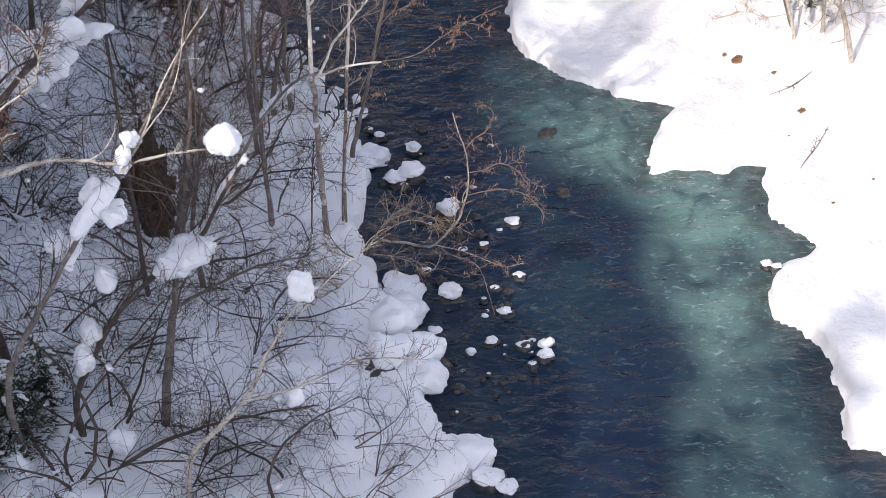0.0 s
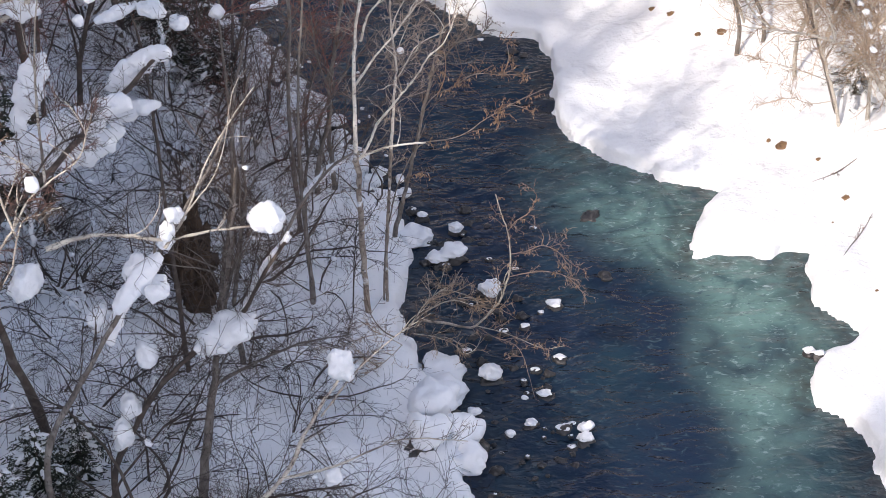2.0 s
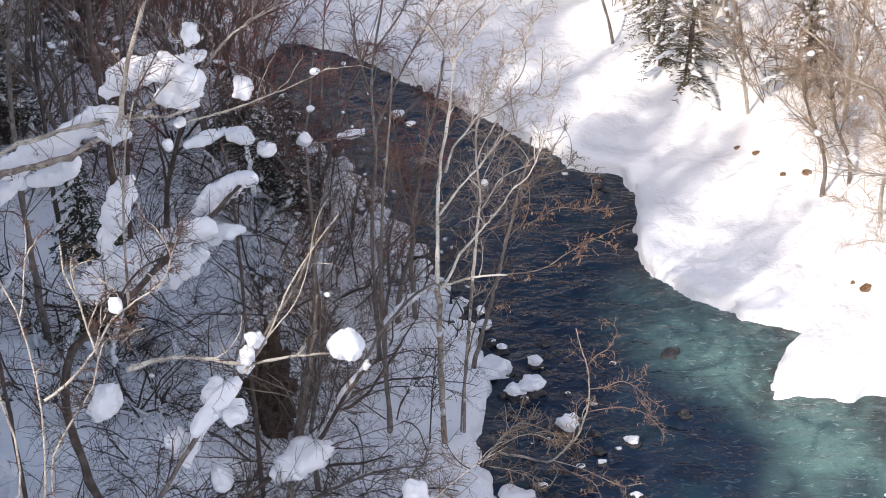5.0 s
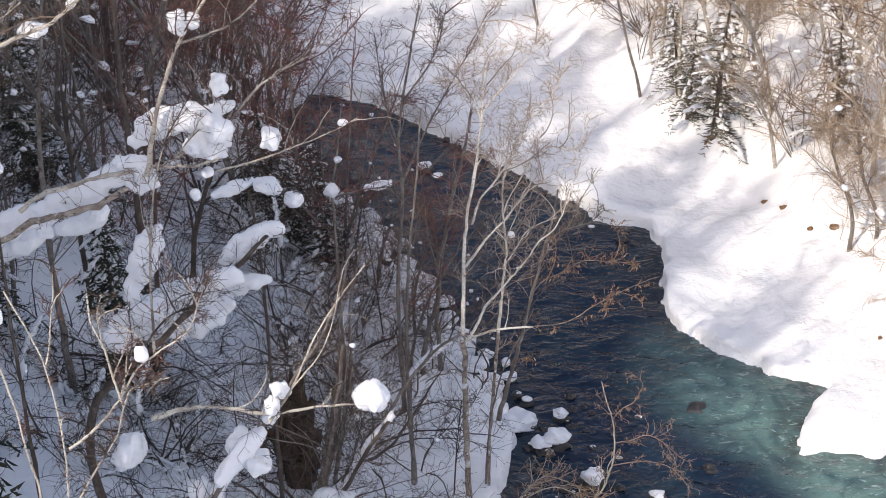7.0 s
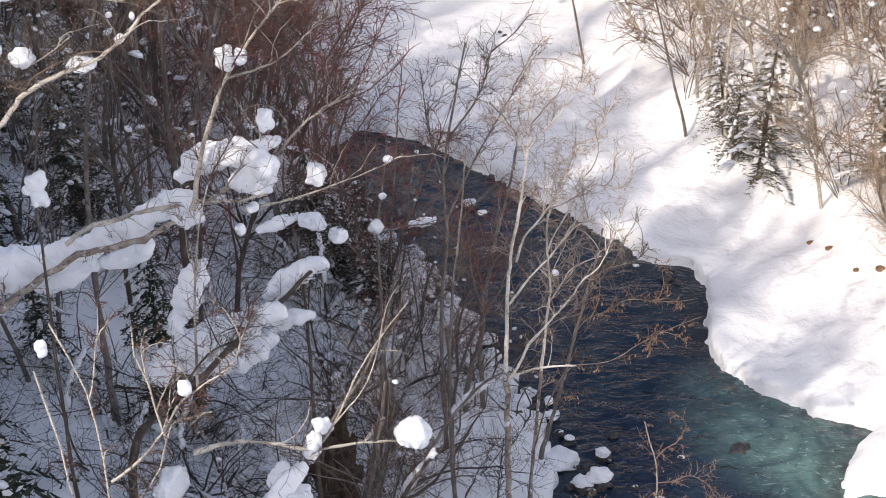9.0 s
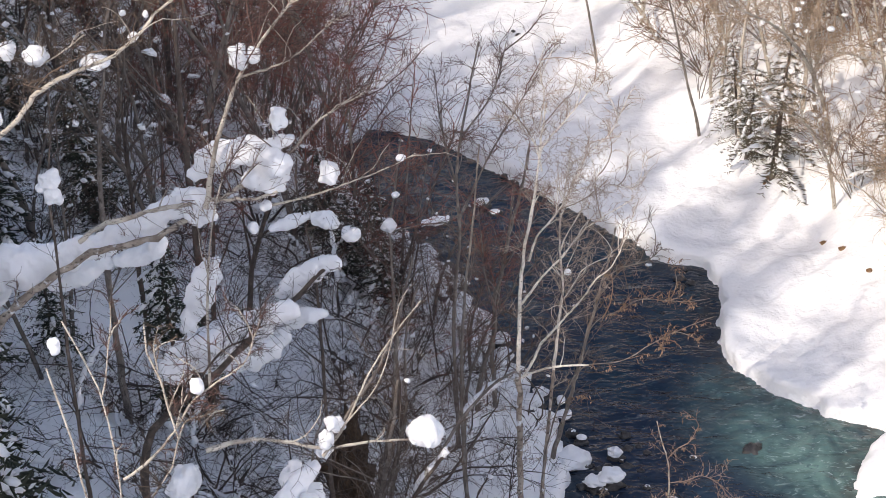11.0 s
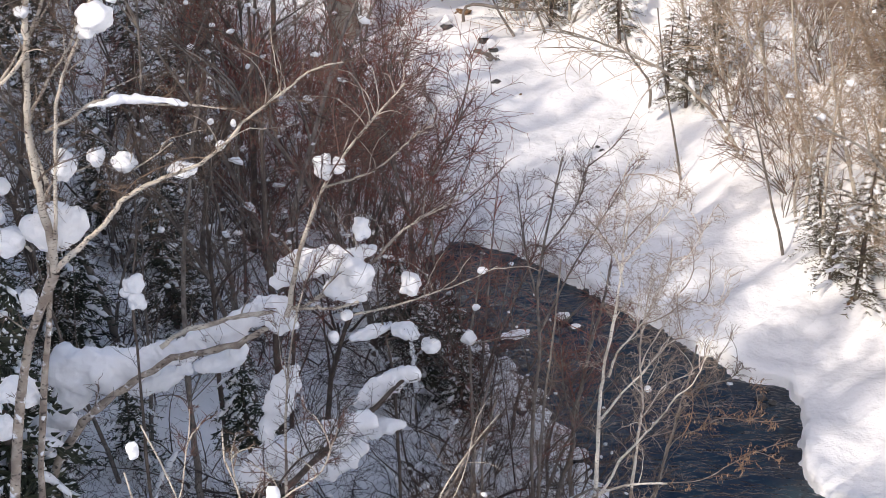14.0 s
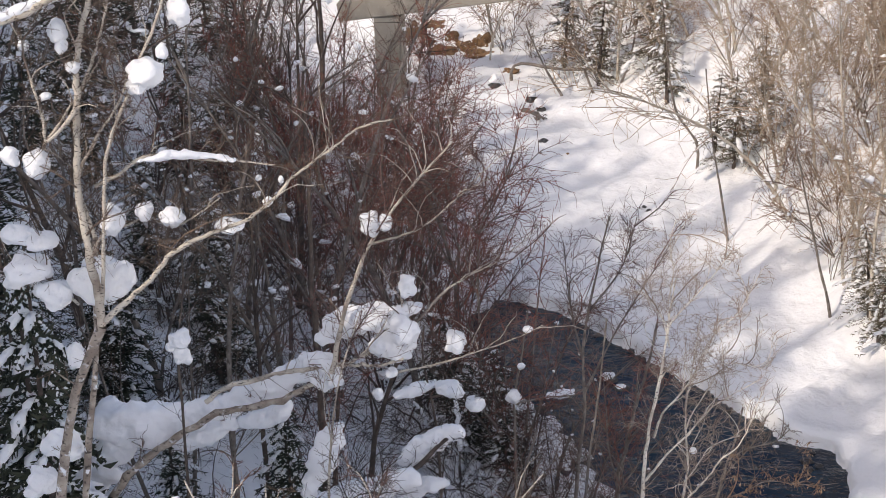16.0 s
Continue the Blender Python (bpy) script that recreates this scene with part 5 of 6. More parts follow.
snow_clump(-8.73, 30.20, 18.61, 0.12, 0.11, 0.18)
snow_clump(-9.14, 30.20, 18.63, 0.14, 0.13, 0.14)
snow_clump(-13.12, 28.90, 17.21, 0.88, 0.80, 0.55)
snow_clump(-12.68, 29.00, 16.71, 0.72, 0.65, 0.53)
snow_clump(-11.92, 29.40, 16.87, 1.07, 0.97, 0.97)
snow_clump(-11.93, 33.00, 14.02, 0.44, 0.40, 0.43)
snow_clump(-11.90, 33.00, 13.66, 0.40, 0.36, 0.40)
snow_clump(-12.10, 33.00, 13.82, 0.28, 0.25, 0.24)
snow_clump(-12.59, 29.30, 15.33, 0.42, 0.38, 0.54)
snow_clump(-13.14, 29.50, 13.41, 0.72, 0.65, 0.65)
snow_clump(-13.60, 29.40, 12.65, 0.66, 0.60, 0.56)


# snow lying along limbs
snow_bank([(-8.31, 37.00, 10.94, 0.20), (-7.93, 37.10, 11.03, 0.36), (-7.55, 37.20, 11.17, 0.20)], 0.35, 15)
snow_bank([(-6.07, 46.00, 6.54, 0.12), (-5.78, 46.20, 6.51, 0.25), (-5.46, 46.40, 6.48, 0.13)], 0.40, 16)
snow_bank([(-5.18, 32.80, 6.04, 0.17), (-4.62, 32.90, 7.06, 0.22), (-4.08, 33.00, 7.76, 0.14)], 0.18, 5)
snow_bank([(-4.52, 40.60, 3.87, 0.20), (-4.03, 41.05, 4.19, 0.23), (-3.47, 41.50, 4.35, 0.15)], 0.22, 6)
snow_bank([(-10.87, 29.00, 19.32, 0.10), (-10.37, 29.20, 19.38, 0.17), (-9.94, 29.40, 19.31, 0.15), (-9.40, 29.60, 19.17, 0.08)], 0.22, 7)
snow_bank([(-7.85, 31.40, 6.34, 0.31), (-7.34, 31.50, 7.48, 0.36), (-6.71, 31.60, 8.30, 0.21)], 0.32, 8)
snow_bank([(-12.80, 28.40, 22.00, 0.25), (-12.37, 28.60, 22.15, 0.27), (-11.84, 28.80, 22.30, 0.19)], 0.30, 10)
snow_bank([(-7.30, 30.40, 7.90, 0.34), (-6.83, 30.60, 8.46, 0.48), (-6.48, 30.80, 8.74, 0.27)], 0.35, 17)
snow_mass("thick uneven ridge of snow along a bent birch", [(-15.04, 34.60, 9.33, 0.71), (-14.61, 34.60, 9.84, 0.78), (-14.19, 34.60, 10.48, 0.83), (-14.06, 34.60, 11.12, 0.87), (-13.66, 34.60, 11.26, 0.92), (-13.18, 34.60, 11.17, 0.83), (-12.73, 34.60, 11.28, 0.66), (-12.23, 34.60, 11.49, 0.57), (-11.64, 34.60, 11.68, 0.50), (-11.16, 34.60, 11.87, 0.54), (-10.66, 34.60, 12.14, 0.61), (-10.14, 34.60, 12.47, 0.57), (-9.65, 34.60, 12.76, 0.54), (-9.28, 34.60, 12.89, 0.47)], 0.75)
snow_mass("pad of snow under a bent birch limb", [(-12.79, 34.90, 10.51, 0.35), (-12.38, 34.90, 10.72, 0.54), (-11.92, 34.90, 10.93, 0.52), (-11.66, 34.90, 11.11, 0.38)], 0.75)
snow_mass("pad of snow under a bent birch limb", [(-11.30, 34.90, 11.16, 0.31), (-10.93, 34.90, 11.24, 0.45), (-10.57, 34.90, 11.40, 0.47), (-10.30, 34.90, 11.63, 0.35)], 0.75)
snow_mass("heavy lumpy cap of snow on a forked birch limb", [(-9.33, 34.70, 13.41, 0.38), (-9.12, 34.70, 13.60, 0.52), (-8.82, 34.70, 13.78, 0.61), (-8.49, 34.70, 13.85, 0.68), (-8.17, 34.70, 13.85, 0.66), (-7.87, 34.70, 13.95, 0.54), (-7.60, 34.70, 14.08, 0.40), (-7.29, 34.70, 14.19, 0.26)], 0.75)
snow_mass("knobbly mass of snow hanging in a fork", [(-7.76, 34.50, 13.85, 0.54), (-7.56, 34.50, 13.73, 0.59), (-7.59, 34.50, 13.47, 0.57), (-7.81, 34.50, 13.39, 0.52), (-8.06, 34.50, 13.35, 0.40), (-8.22, 34.50, 13.29, 0.33), (-7.54, 34.50, 13.16, 0.28)], 0.75)
snow_mass("broken lumps of snow on birch twigs", [(-9.62, 34.40, 12.83, 0.38), (-9.38, 34.40, 13.03, 0.42), (-9.22, 34.40, 12.87, 0.45), (-9.12, 34.40, 12.56, 0.40), (-9.35, 34.40, 12.45, 0.33), (-9.46, 34.40, 12.60, 0.33)], 0.75)
snow_mass("broad smooth heap of snow over a leaning trunk", [(-10.56, 35.00, 8.34, 0.59), (-10.09, 35.00, 8.66, 0.78), (-9.55, 35.00, 8.98, 0.94), (-9.02, 35.00, 9.25, 0.87), (-8.49, 35.00, 9.53, 0.71), (-8.10, 35.00, 9.80, 0.57), (-7.81, 35.00, 10.03, 0.45)], 0.75)
snow_mass("rounded pad of snow under a leaning trunk", [(-9.16, 35.40, 8.42, 0.64), (-8.63, 35.40, 8.54, 0.64), (-8.21, 35.40, 8.74, 0.52), (-7.89, 35.40, 9.05, 0.35)], 0.75)
snow_mass("rounded pad of snow beside a leaning trunk", [(-8.11, 35.80, 9.06, 0.28), (-7.75, 35.80, 9.23, 0.45), (-7.38, 35.80, 9.39, 0.50), (-7.10, 35.80, 9.44, 0.31)], 0.75)
snow_mass("chain of snow lumps along a dark trunk", [(-8.02, 36.00, 9.79, 0.31), (-7.78, 36.00, 10.01, 0.47), (-7.45, 36.00, 10.25, 0.52), (-7.09, 36.00, 10.50, 0.54), (-6.81, 36.00, 10.59, 0.47)], 0.75)
snow_mass("snow clinging to an upright stem", [(-9.85, 34.60, 9.72, 0.40), (-9.63, 34.60, 10.15, 0.47), (-9.45, 34.60, 10.54, 0.52), (-9.27, 34.60, 11.05, 0.47), (-9.07, 34.60, 11.36, 0.31)], 0.6)
set_melted()


# ---- scattered trees, built once each and repeated ----
def on_ground(x, y):
    return float(max(height(np.array([x]), np.array([y]))[0], 0))


def scatter(kinds, seed, count, area, gap, scale=(0.8, 1.25), keep=None, lean=0.0):
    """Repeat the kinds over an area (x0, x1, y0, y1), at least gap apart; lean: degrees towards the river's left."""
    rng = random.Random(seed)
    done, tries = [], 0
    while len(done) < count and tries < count * 80:
        tries += 1
        x, y = area[0] + (area[1] - area[0]) * rng.random(), area[2] + (area[3] - area[2]) * rng.random()
        if keep and not keep(x, y):
            continue
        if any((x - a) ** 2 + (y - b) ** 2 < gap * gap for a, b in done):
            continue
        if float(shore(np.array([x]), np.array([y]))[0]) < 0.6:
            continue
        done.append((x, y))
        k = scale[0] + (scale[1] - scale[0]) * rng.random()
        src = kinds[rng.randrange(len(kinds))]
        m = pose(x, y, on_ground(x, y), rng.gauss(0, 4), rng.gauss(-lean, 4)) @ pose(0, 0, 0, 0, 0, rng.random() * 360)
        if src.get("used"):
            src = copy_thing(src, m)
        src.matrix_basis = m @ Matrix.Diagonal((k, k, k, 1))
        src["used"] = 1


def kit(kind, label, group, seeds, tall, stems, count, length, thick, lean, lift, bark, twig, bits, size, r=0.0095):
    return [kit_tree(kind, label, kind, group, *sapling_kit(s, tall + 0.12 * tall * i, stems, count, length, thick, lean, lift, 2, r), bark, twig, bits, size, s) for i, s in enumerate(seeds)]


thin = kit("tree", "thin bare brown tree in the snowy forest", "thin forest trees", (101, 102, 103, 104), 8.5, 1, 60, 1.5, 0.085, 0.10, 0.03, BARK, TWIG, 4, 0.2, 0.012)
pale = kit("tree", "thin bare pale beige tree on the sunny slope", "pale forest trees", (121, 122, 123), 8.5, 1, 120, 1.5, 0.09, 0.12, 0.03, BIRCH, PALE_TWIG, 9, 0.26, 0.011)
red = kit("shrub", "dense leafless shrub with reddish brown twigs", "reddish shrubs", (141, 142, 143), 5.2, 7, 70, 1.4, 0.034, 0.30, 0.03, BARK, RED_TWIG, 0, 0.16, 0.013)
brush = kit("shrub", "tangled dark leafless brush in the snow", "dark brush", (161, 162, 163), 3.0, 7, 70, 1.6, 0.028, 0.75, -0.05, DARK_BARK, SHADE_DARK_TWIG, 6, 0.26, 0.0095)
thicket = kit("shrub", "dense dark thicket of bare stems and twigs", "dark thickets", (165, 166), 4.6, 9, 74, 1.7, 0.042, 0.35, 0.01, DARK_BARK, SHADE_DARK_TWIG, 18, 0.30, 0.011)
arch = kit("shrub", "low arching shrub of long thin brown twigs", "arching shrubs", (171, 172, 173), 3.6, 6, 48, 1.9, 0.024, 0.9, -0.12, DARK_BARK, SHADE_DARK_TWIG, 1, 0.2, 0.0088)
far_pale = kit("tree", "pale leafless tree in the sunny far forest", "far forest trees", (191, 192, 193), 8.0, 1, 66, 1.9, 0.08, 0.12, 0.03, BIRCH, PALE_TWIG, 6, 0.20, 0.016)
far_brown = kit("shrub", "brown leafless brush dusted with snow", "far brush", (195, 196), 4.5, 7, 63, 1.8, 0.03, 0.35, 0.02, BARK, WARM_TWIG, 10, 0.20, 0.016)
red_tree = kit("tree", "slender bare tree with reddish brown twigs", "reddish trees", (145, 146, 147), 7.5, 1, 78, 1.5, 0.06, 0.12, 0.03, BARK, RED_TWIG, 0, 0.16, 0.013)
osier = kit("shrub", "slender leafless riverside shrub with fine purplish twigs", "riverside shrubs", (211, 212, 213, 214), 4.8, 3, 48, 1.4, 0.024, 0.26, 0.02, DARK_BARK, PLUM_TWIG, 1, 0.18, 0.0085)
pole = kit("tree", "straight slim dark trunk in the shaded forest", "slim forest trunks", (201, 202, 203, 204), 9.5, 1, 54, 1.3, 0.125, 0.07, 0.03, DARK_BARK, SHADE_DARK_TWIG, 7, 0.27, 0.010)
grey_pole = kit("tree", "straight slim grey trunk in the shaded forest", "slim forest trunks", (205, 206), 9.0, 1, 54, 1.3, 0.10, 0.08, 0.03, BARK, TWIG, 6, 0.26, 0.010)
firs = [spruce(180 + i, 6.5 + 1.5 * i, 1.7 + 0.2 * i) for i in range(3)]
snowy_firs = [spruce(210 + i, 6.5 + 1.2 * i, 1.9 + 0.2 * i, 1.0, NEEDLE, 3) for i in range(2)]
dark_firs = [spruce(186 + i, 6.0 + 1.6 * i, 1.9 + 0.2 * i, 0.95, SHADE_NEEDLE) for i in range(3)]
sweep = kit("shrub", "long dark branches sweeping low over the snow", "sweeping shrubs", (175, 176, 177), 4.6, 7, 35, 1.7, 0.042, 1.1, -0.16, DARK_BARK, SHADE_DARK_TWIG, 3, 0.24, 0.0092)

laden = [laden_brush(220 + i) for i in range(4)]


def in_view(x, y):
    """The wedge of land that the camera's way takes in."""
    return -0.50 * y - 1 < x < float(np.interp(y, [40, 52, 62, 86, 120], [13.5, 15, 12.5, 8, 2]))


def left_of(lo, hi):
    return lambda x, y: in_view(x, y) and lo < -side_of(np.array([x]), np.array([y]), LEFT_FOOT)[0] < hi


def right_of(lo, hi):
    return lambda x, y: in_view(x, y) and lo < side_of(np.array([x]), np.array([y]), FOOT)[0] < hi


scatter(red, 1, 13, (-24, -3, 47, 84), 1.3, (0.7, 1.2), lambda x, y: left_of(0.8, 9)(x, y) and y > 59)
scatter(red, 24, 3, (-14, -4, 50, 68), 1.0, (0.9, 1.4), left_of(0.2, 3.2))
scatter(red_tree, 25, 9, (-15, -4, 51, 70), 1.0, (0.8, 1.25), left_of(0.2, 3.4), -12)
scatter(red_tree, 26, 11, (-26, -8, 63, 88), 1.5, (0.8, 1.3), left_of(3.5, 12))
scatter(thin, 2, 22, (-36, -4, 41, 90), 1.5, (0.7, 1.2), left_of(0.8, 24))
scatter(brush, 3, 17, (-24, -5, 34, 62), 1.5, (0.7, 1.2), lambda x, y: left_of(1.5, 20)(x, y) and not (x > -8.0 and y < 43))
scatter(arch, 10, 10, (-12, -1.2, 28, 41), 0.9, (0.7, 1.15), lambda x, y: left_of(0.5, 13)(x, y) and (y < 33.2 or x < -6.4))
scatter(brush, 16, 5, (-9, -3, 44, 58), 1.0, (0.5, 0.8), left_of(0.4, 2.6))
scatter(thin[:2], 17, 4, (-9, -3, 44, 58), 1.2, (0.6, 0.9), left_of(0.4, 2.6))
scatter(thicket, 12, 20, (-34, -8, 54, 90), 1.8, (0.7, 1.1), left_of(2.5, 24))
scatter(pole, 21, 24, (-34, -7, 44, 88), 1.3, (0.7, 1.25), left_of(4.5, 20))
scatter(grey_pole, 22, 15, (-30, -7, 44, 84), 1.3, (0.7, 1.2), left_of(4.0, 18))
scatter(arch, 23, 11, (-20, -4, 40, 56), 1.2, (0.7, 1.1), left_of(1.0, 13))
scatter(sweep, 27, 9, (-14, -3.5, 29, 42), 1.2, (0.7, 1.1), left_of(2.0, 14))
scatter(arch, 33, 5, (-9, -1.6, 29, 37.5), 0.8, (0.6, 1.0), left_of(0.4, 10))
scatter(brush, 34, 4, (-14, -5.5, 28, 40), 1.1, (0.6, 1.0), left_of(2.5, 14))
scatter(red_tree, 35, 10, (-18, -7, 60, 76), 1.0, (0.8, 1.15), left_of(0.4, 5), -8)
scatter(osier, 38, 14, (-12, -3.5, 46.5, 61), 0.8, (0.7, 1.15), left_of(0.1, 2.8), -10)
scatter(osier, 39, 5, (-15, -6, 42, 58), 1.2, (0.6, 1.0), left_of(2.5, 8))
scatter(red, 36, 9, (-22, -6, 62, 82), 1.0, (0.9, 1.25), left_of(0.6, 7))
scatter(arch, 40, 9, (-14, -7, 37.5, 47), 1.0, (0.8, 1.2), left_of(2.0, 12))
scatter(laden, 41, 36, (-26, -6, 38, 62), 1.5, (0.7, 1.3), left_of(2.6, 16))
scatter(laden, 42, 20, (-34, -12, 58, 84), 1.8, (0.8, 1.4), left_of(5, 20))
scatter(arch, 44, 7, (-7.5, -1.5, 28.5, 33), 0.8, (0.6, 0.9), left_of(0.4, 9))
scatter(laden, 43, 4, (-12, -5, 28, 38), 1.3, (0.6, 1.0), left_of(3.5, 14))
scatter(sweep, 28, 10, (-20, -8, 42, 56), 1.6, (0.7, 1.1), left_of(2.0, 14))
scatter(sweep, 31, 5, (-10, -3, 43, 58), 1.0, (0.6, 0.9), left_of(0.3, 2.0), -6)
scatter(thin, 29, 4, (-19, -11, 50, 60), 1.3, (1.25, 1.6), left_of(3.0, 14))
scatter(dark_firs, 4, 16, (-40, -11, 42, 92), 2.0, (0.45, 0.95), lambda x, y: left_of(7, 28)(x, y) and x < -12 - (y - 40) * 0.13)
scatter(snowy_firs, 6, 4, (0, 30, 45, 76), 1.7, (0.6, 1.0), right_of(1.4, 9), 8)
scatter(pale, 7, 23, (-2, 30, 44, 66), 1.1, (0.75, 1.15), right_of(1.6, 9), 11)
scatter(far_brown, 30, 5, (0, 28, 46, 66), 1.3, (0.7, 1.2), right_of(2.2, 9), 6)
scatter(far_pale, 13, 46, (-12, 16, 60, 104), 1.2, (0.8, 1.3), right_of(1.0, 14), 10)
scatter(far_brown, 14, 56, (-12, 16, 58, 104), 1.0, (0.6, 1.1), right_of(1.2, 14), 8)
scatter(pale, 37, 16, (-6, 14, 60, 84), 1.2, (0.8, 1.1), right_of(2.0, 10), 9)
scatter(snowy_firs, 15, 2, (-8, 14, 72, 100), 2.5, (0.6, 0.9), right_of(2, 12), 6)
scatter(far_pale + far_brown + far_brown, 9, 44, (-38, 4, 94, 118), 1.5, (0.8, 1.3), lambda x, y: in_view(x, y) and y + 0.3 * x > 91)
# unseen conifers up on the rim, added to break up the sunlight
scatter(firs, 11, 6, (-42, -18, 18, 40), 2.6, (0.9, 1.4), lambda x, y: -0.5 < -side_of(np.array([x]), np.array([y]), SHADE_RIM)[0] < 10)
scatter(far_brown, 19, 12, (-22, -6, 94, 106), 1.2, (0.7, 1.1))
scatter(thicket, 18, 10, (-48, -18, 74, 106), 1.6, (1.0, 1.5), left_of(2, 28))
# two more out of view, set to shade the snow-laden birch
for x, y, turn in ((-28.4, 15.6, 80), (-30.4, 18.4, 200)):
    copy_thing(firs[2], pose(x, y, on_ground(x, y), 0, 0, turn))
# unseen firs along the rim, added to throw shadows across the river
shade_caster_fir = spruce(190, 9.5, 2.3, 0.25, SHADE_NEEDLE, 1)
shade_caster_fir.matrix_basis = pose(-26.4, 20.0, on_ground(-26.4, 20.0))
for x, y, turn, k in ((-28.6, 27.0, 10, 1.2), (-30.2, 30.4, 80, 1.35), (-31.2, 33.4, 150, 1.1), (-33.0, 36.6, 210, 1.4), (-34.4, 39.8, 290, 1.25), (-36.6, 43.4, 30, 1.4), (-27.4, 23.4, 120, 1.0), (-38.4, 47.0, 200, 1.3), (-40.0, 50.4, 60, 1.4), (-42.2, 53.6, 330, 1.3), (-44.2, 57.0, 100, 1.45), (-46.4, 60.2, 20, 1.4), (-49.0, 63.4, 240, 1.4), (-52.0, 67.0, 160, 1.5)):
    copy_thing(shade_caster_fir, pose(x, y, on_ground(x, y), 0, 0, turn)).scale = (k, k, k)
# out-of-view spruce, stretched to throw its shadow onto the right shore
copy_thing(snowy_firs[1], pose(-22.6, -3.5, on_ground(-22.6, -3.5), 0, 0, 40)).scale = (2.2, 2.2, 1.9)
for x, y, turn, k in ((4.4, 59.5, 194, 0.75), (3.6, 61.5, 225, 0.55), (8.2, 56.6, 70, 0.60), (-2.0, 76.6, 100, 0.60), (-2.9, 78.3, 215, 0.50), (-9.2, 90.3, 220, 0.70), (-11.3, 93.5, 160, 0.70), (-6.6, 90.0, 130, 0.80), (3.3, 62.8, 340, 0.50), (-0.8, 77.5, 90, 0.70)):
    copy_thing(snowy_firs[1], pose(x, y, on_ground(x, y), 0, -5, turn)).scale = (k * 1.15, k * 1.15, k)
for x, y, turn, k in ((-24.6, 52.0, 20, 0.9), (-27.7, 62.5, 140, 0.9), (-28.3, 68.3, 250, 1.0), (-22.0, 58.5, 70, 0.6), (-24.2, 69.8, 10, 0.8), (-20.5, 49.5, 200, 0.7), (-18.0, 54.0, 300, 0.55), (-30.0, 76.5, 90, 1.1)):
    copy_thing(dark_firs[2], pose(x, y, on_ground(x, y), 0, 0, turn)).scale = (k * 1.1, k * 1.1, k)
for x, y, turn, k in ((-9.9, 31.3, 20, 0.42), (-9.2, 32.4, 200, 0.36), (-10.2, 29.6, 100, 0.4)):
    copy_thing(dark_firs[0], pose(x, y, on_ground(x, y), 0, 0, turn)).scale = (k * 1.5, k * 1.5, k)
for x, y, turn, k in ((8.5, 52.7, 20, 0.50), (10.4, 49.8, 245, 0.70), (11.0, 48.7, 200, 0.70), (11.3, 46.8, 106, 0.80), (10.1, 51.8, 0, 0.70), (11.5, 49.4, 50, 0.80)):
    copy_thing(pale[0], pose(x, y, on_ground(x, y), 0, -12, turn)).scale = (k, k, k)
    copy_thing(far_brown[0], pose(x + 0.6, y + 0.5, on_ground(x + 0.6, y + 0.5), 0, -8, turn)).scale = (k * 0.6, k * 0.6, k * 0.6)
for x, y, turn, k in ((11.1, 47.9, 115, 0.42), (10.9, 50.6, 300, 0.50)):
    copy_thing(snowy_firs[0], pose(x, y, on_ground(x, y), 0, -6, turn)).scale = (k * 1.2, k * 1.2, k)
for x, y, turn, k in ((-16.7, 36.0, 260, 1.17), (-15.6, 35.0, 25, 1.12), (-19.8, 42.0, 230, 0.87), (-21.3, 48.0, 60, 0.55), (-17.3, 40.0, 250, 0.59)):
    copy_thing(dark_firs[2], pose(x, y, on_ground(x, y), 0, 0, turn)).scale = (k * 0.9, k * 0.9, k)
# tall firs, mostly out of view, added to keep skylight off the ridge
for x, y, turn, k in ((-19.6, 32.0, 40, 1.5), (-20.6, 36.0, 160, 1.5), (-20.0, 28.0, 250, 1.35), (-22.4, 40.0, 330, 1.45)):
    copy_thing(dark_firs[2], pose(x, y, on_ground(x, y), 0, 0, turn)).scale = (k, k, k)
for x, y, turn, k in ((-9.8, 53.0, 20, 0.55), (-8.9, 55.2, 140, 0.5), (-10.8, 56.4, 250, 0.6), (-8.2, 51.6, 70, 0.42)):
    copy_thing(dark_firs[0], pose(x, y, on_ground(x, y), 0, 6, turn)).scale = (k * 1.25, k * 1.25, k)
near_fir = copy_thing(dark_firs[1], pose(-15.03, 33.00, 2.77, 0, 0, 130))
near_fir.scale = (1.2, 1.2, 1.77)

# ---- boulders, rocks, bare soil ----
def boulder(x, y, z, size, snow, seed):
    """A wet river stone; snow: thickness of its cap over its width."""
    root = tagged(new("boulder"), "dark wet river stone with a rounded cap of snow" if snow else "dark wet river stone in the shallows", "boulder", "stones in the river")
    root.location = (x, y, z)
    full = size > 0.5 or snow >= 0.7
    v, f = lumpy((size * 1.08, size * 0.95, size * 0.8), seed, 0.55, 3, 0.2)
    part("stone", mesh_of("stone", v, f, ROCK), root)
    if snow:
        v, f = lumpy((size * (0.96 if full else 0.80), size * (0.88 if full else 0.66), size * snow * (0.95 if full else 0.75)), seed + 3, 0.45, 4 if size > 0.35 else 2, 0.45, 1.1)
        part("snow_cap", mesh_of("snow_cap", [(a, b + (0.0 if full else 0.10 * size), c + size * (0.16 + snow * 0.42 if full else 0.24 + snow * 0.3)) for a, b, c in v], f, SNOW), root, "smooth white cap of snow")
    return root


boulder(-1.67, 45.23, -0.05, 0.36, 0.60, 1)
boulder(-0.70, 44.45, -0.05, 0.45, 0.70, 2)
boulder(-1.87, 44.02, -0.36, 1.12, 0.60, 3)
boulder(-0.80, 43.11, -0.05, 0.79, 0.60, 4)
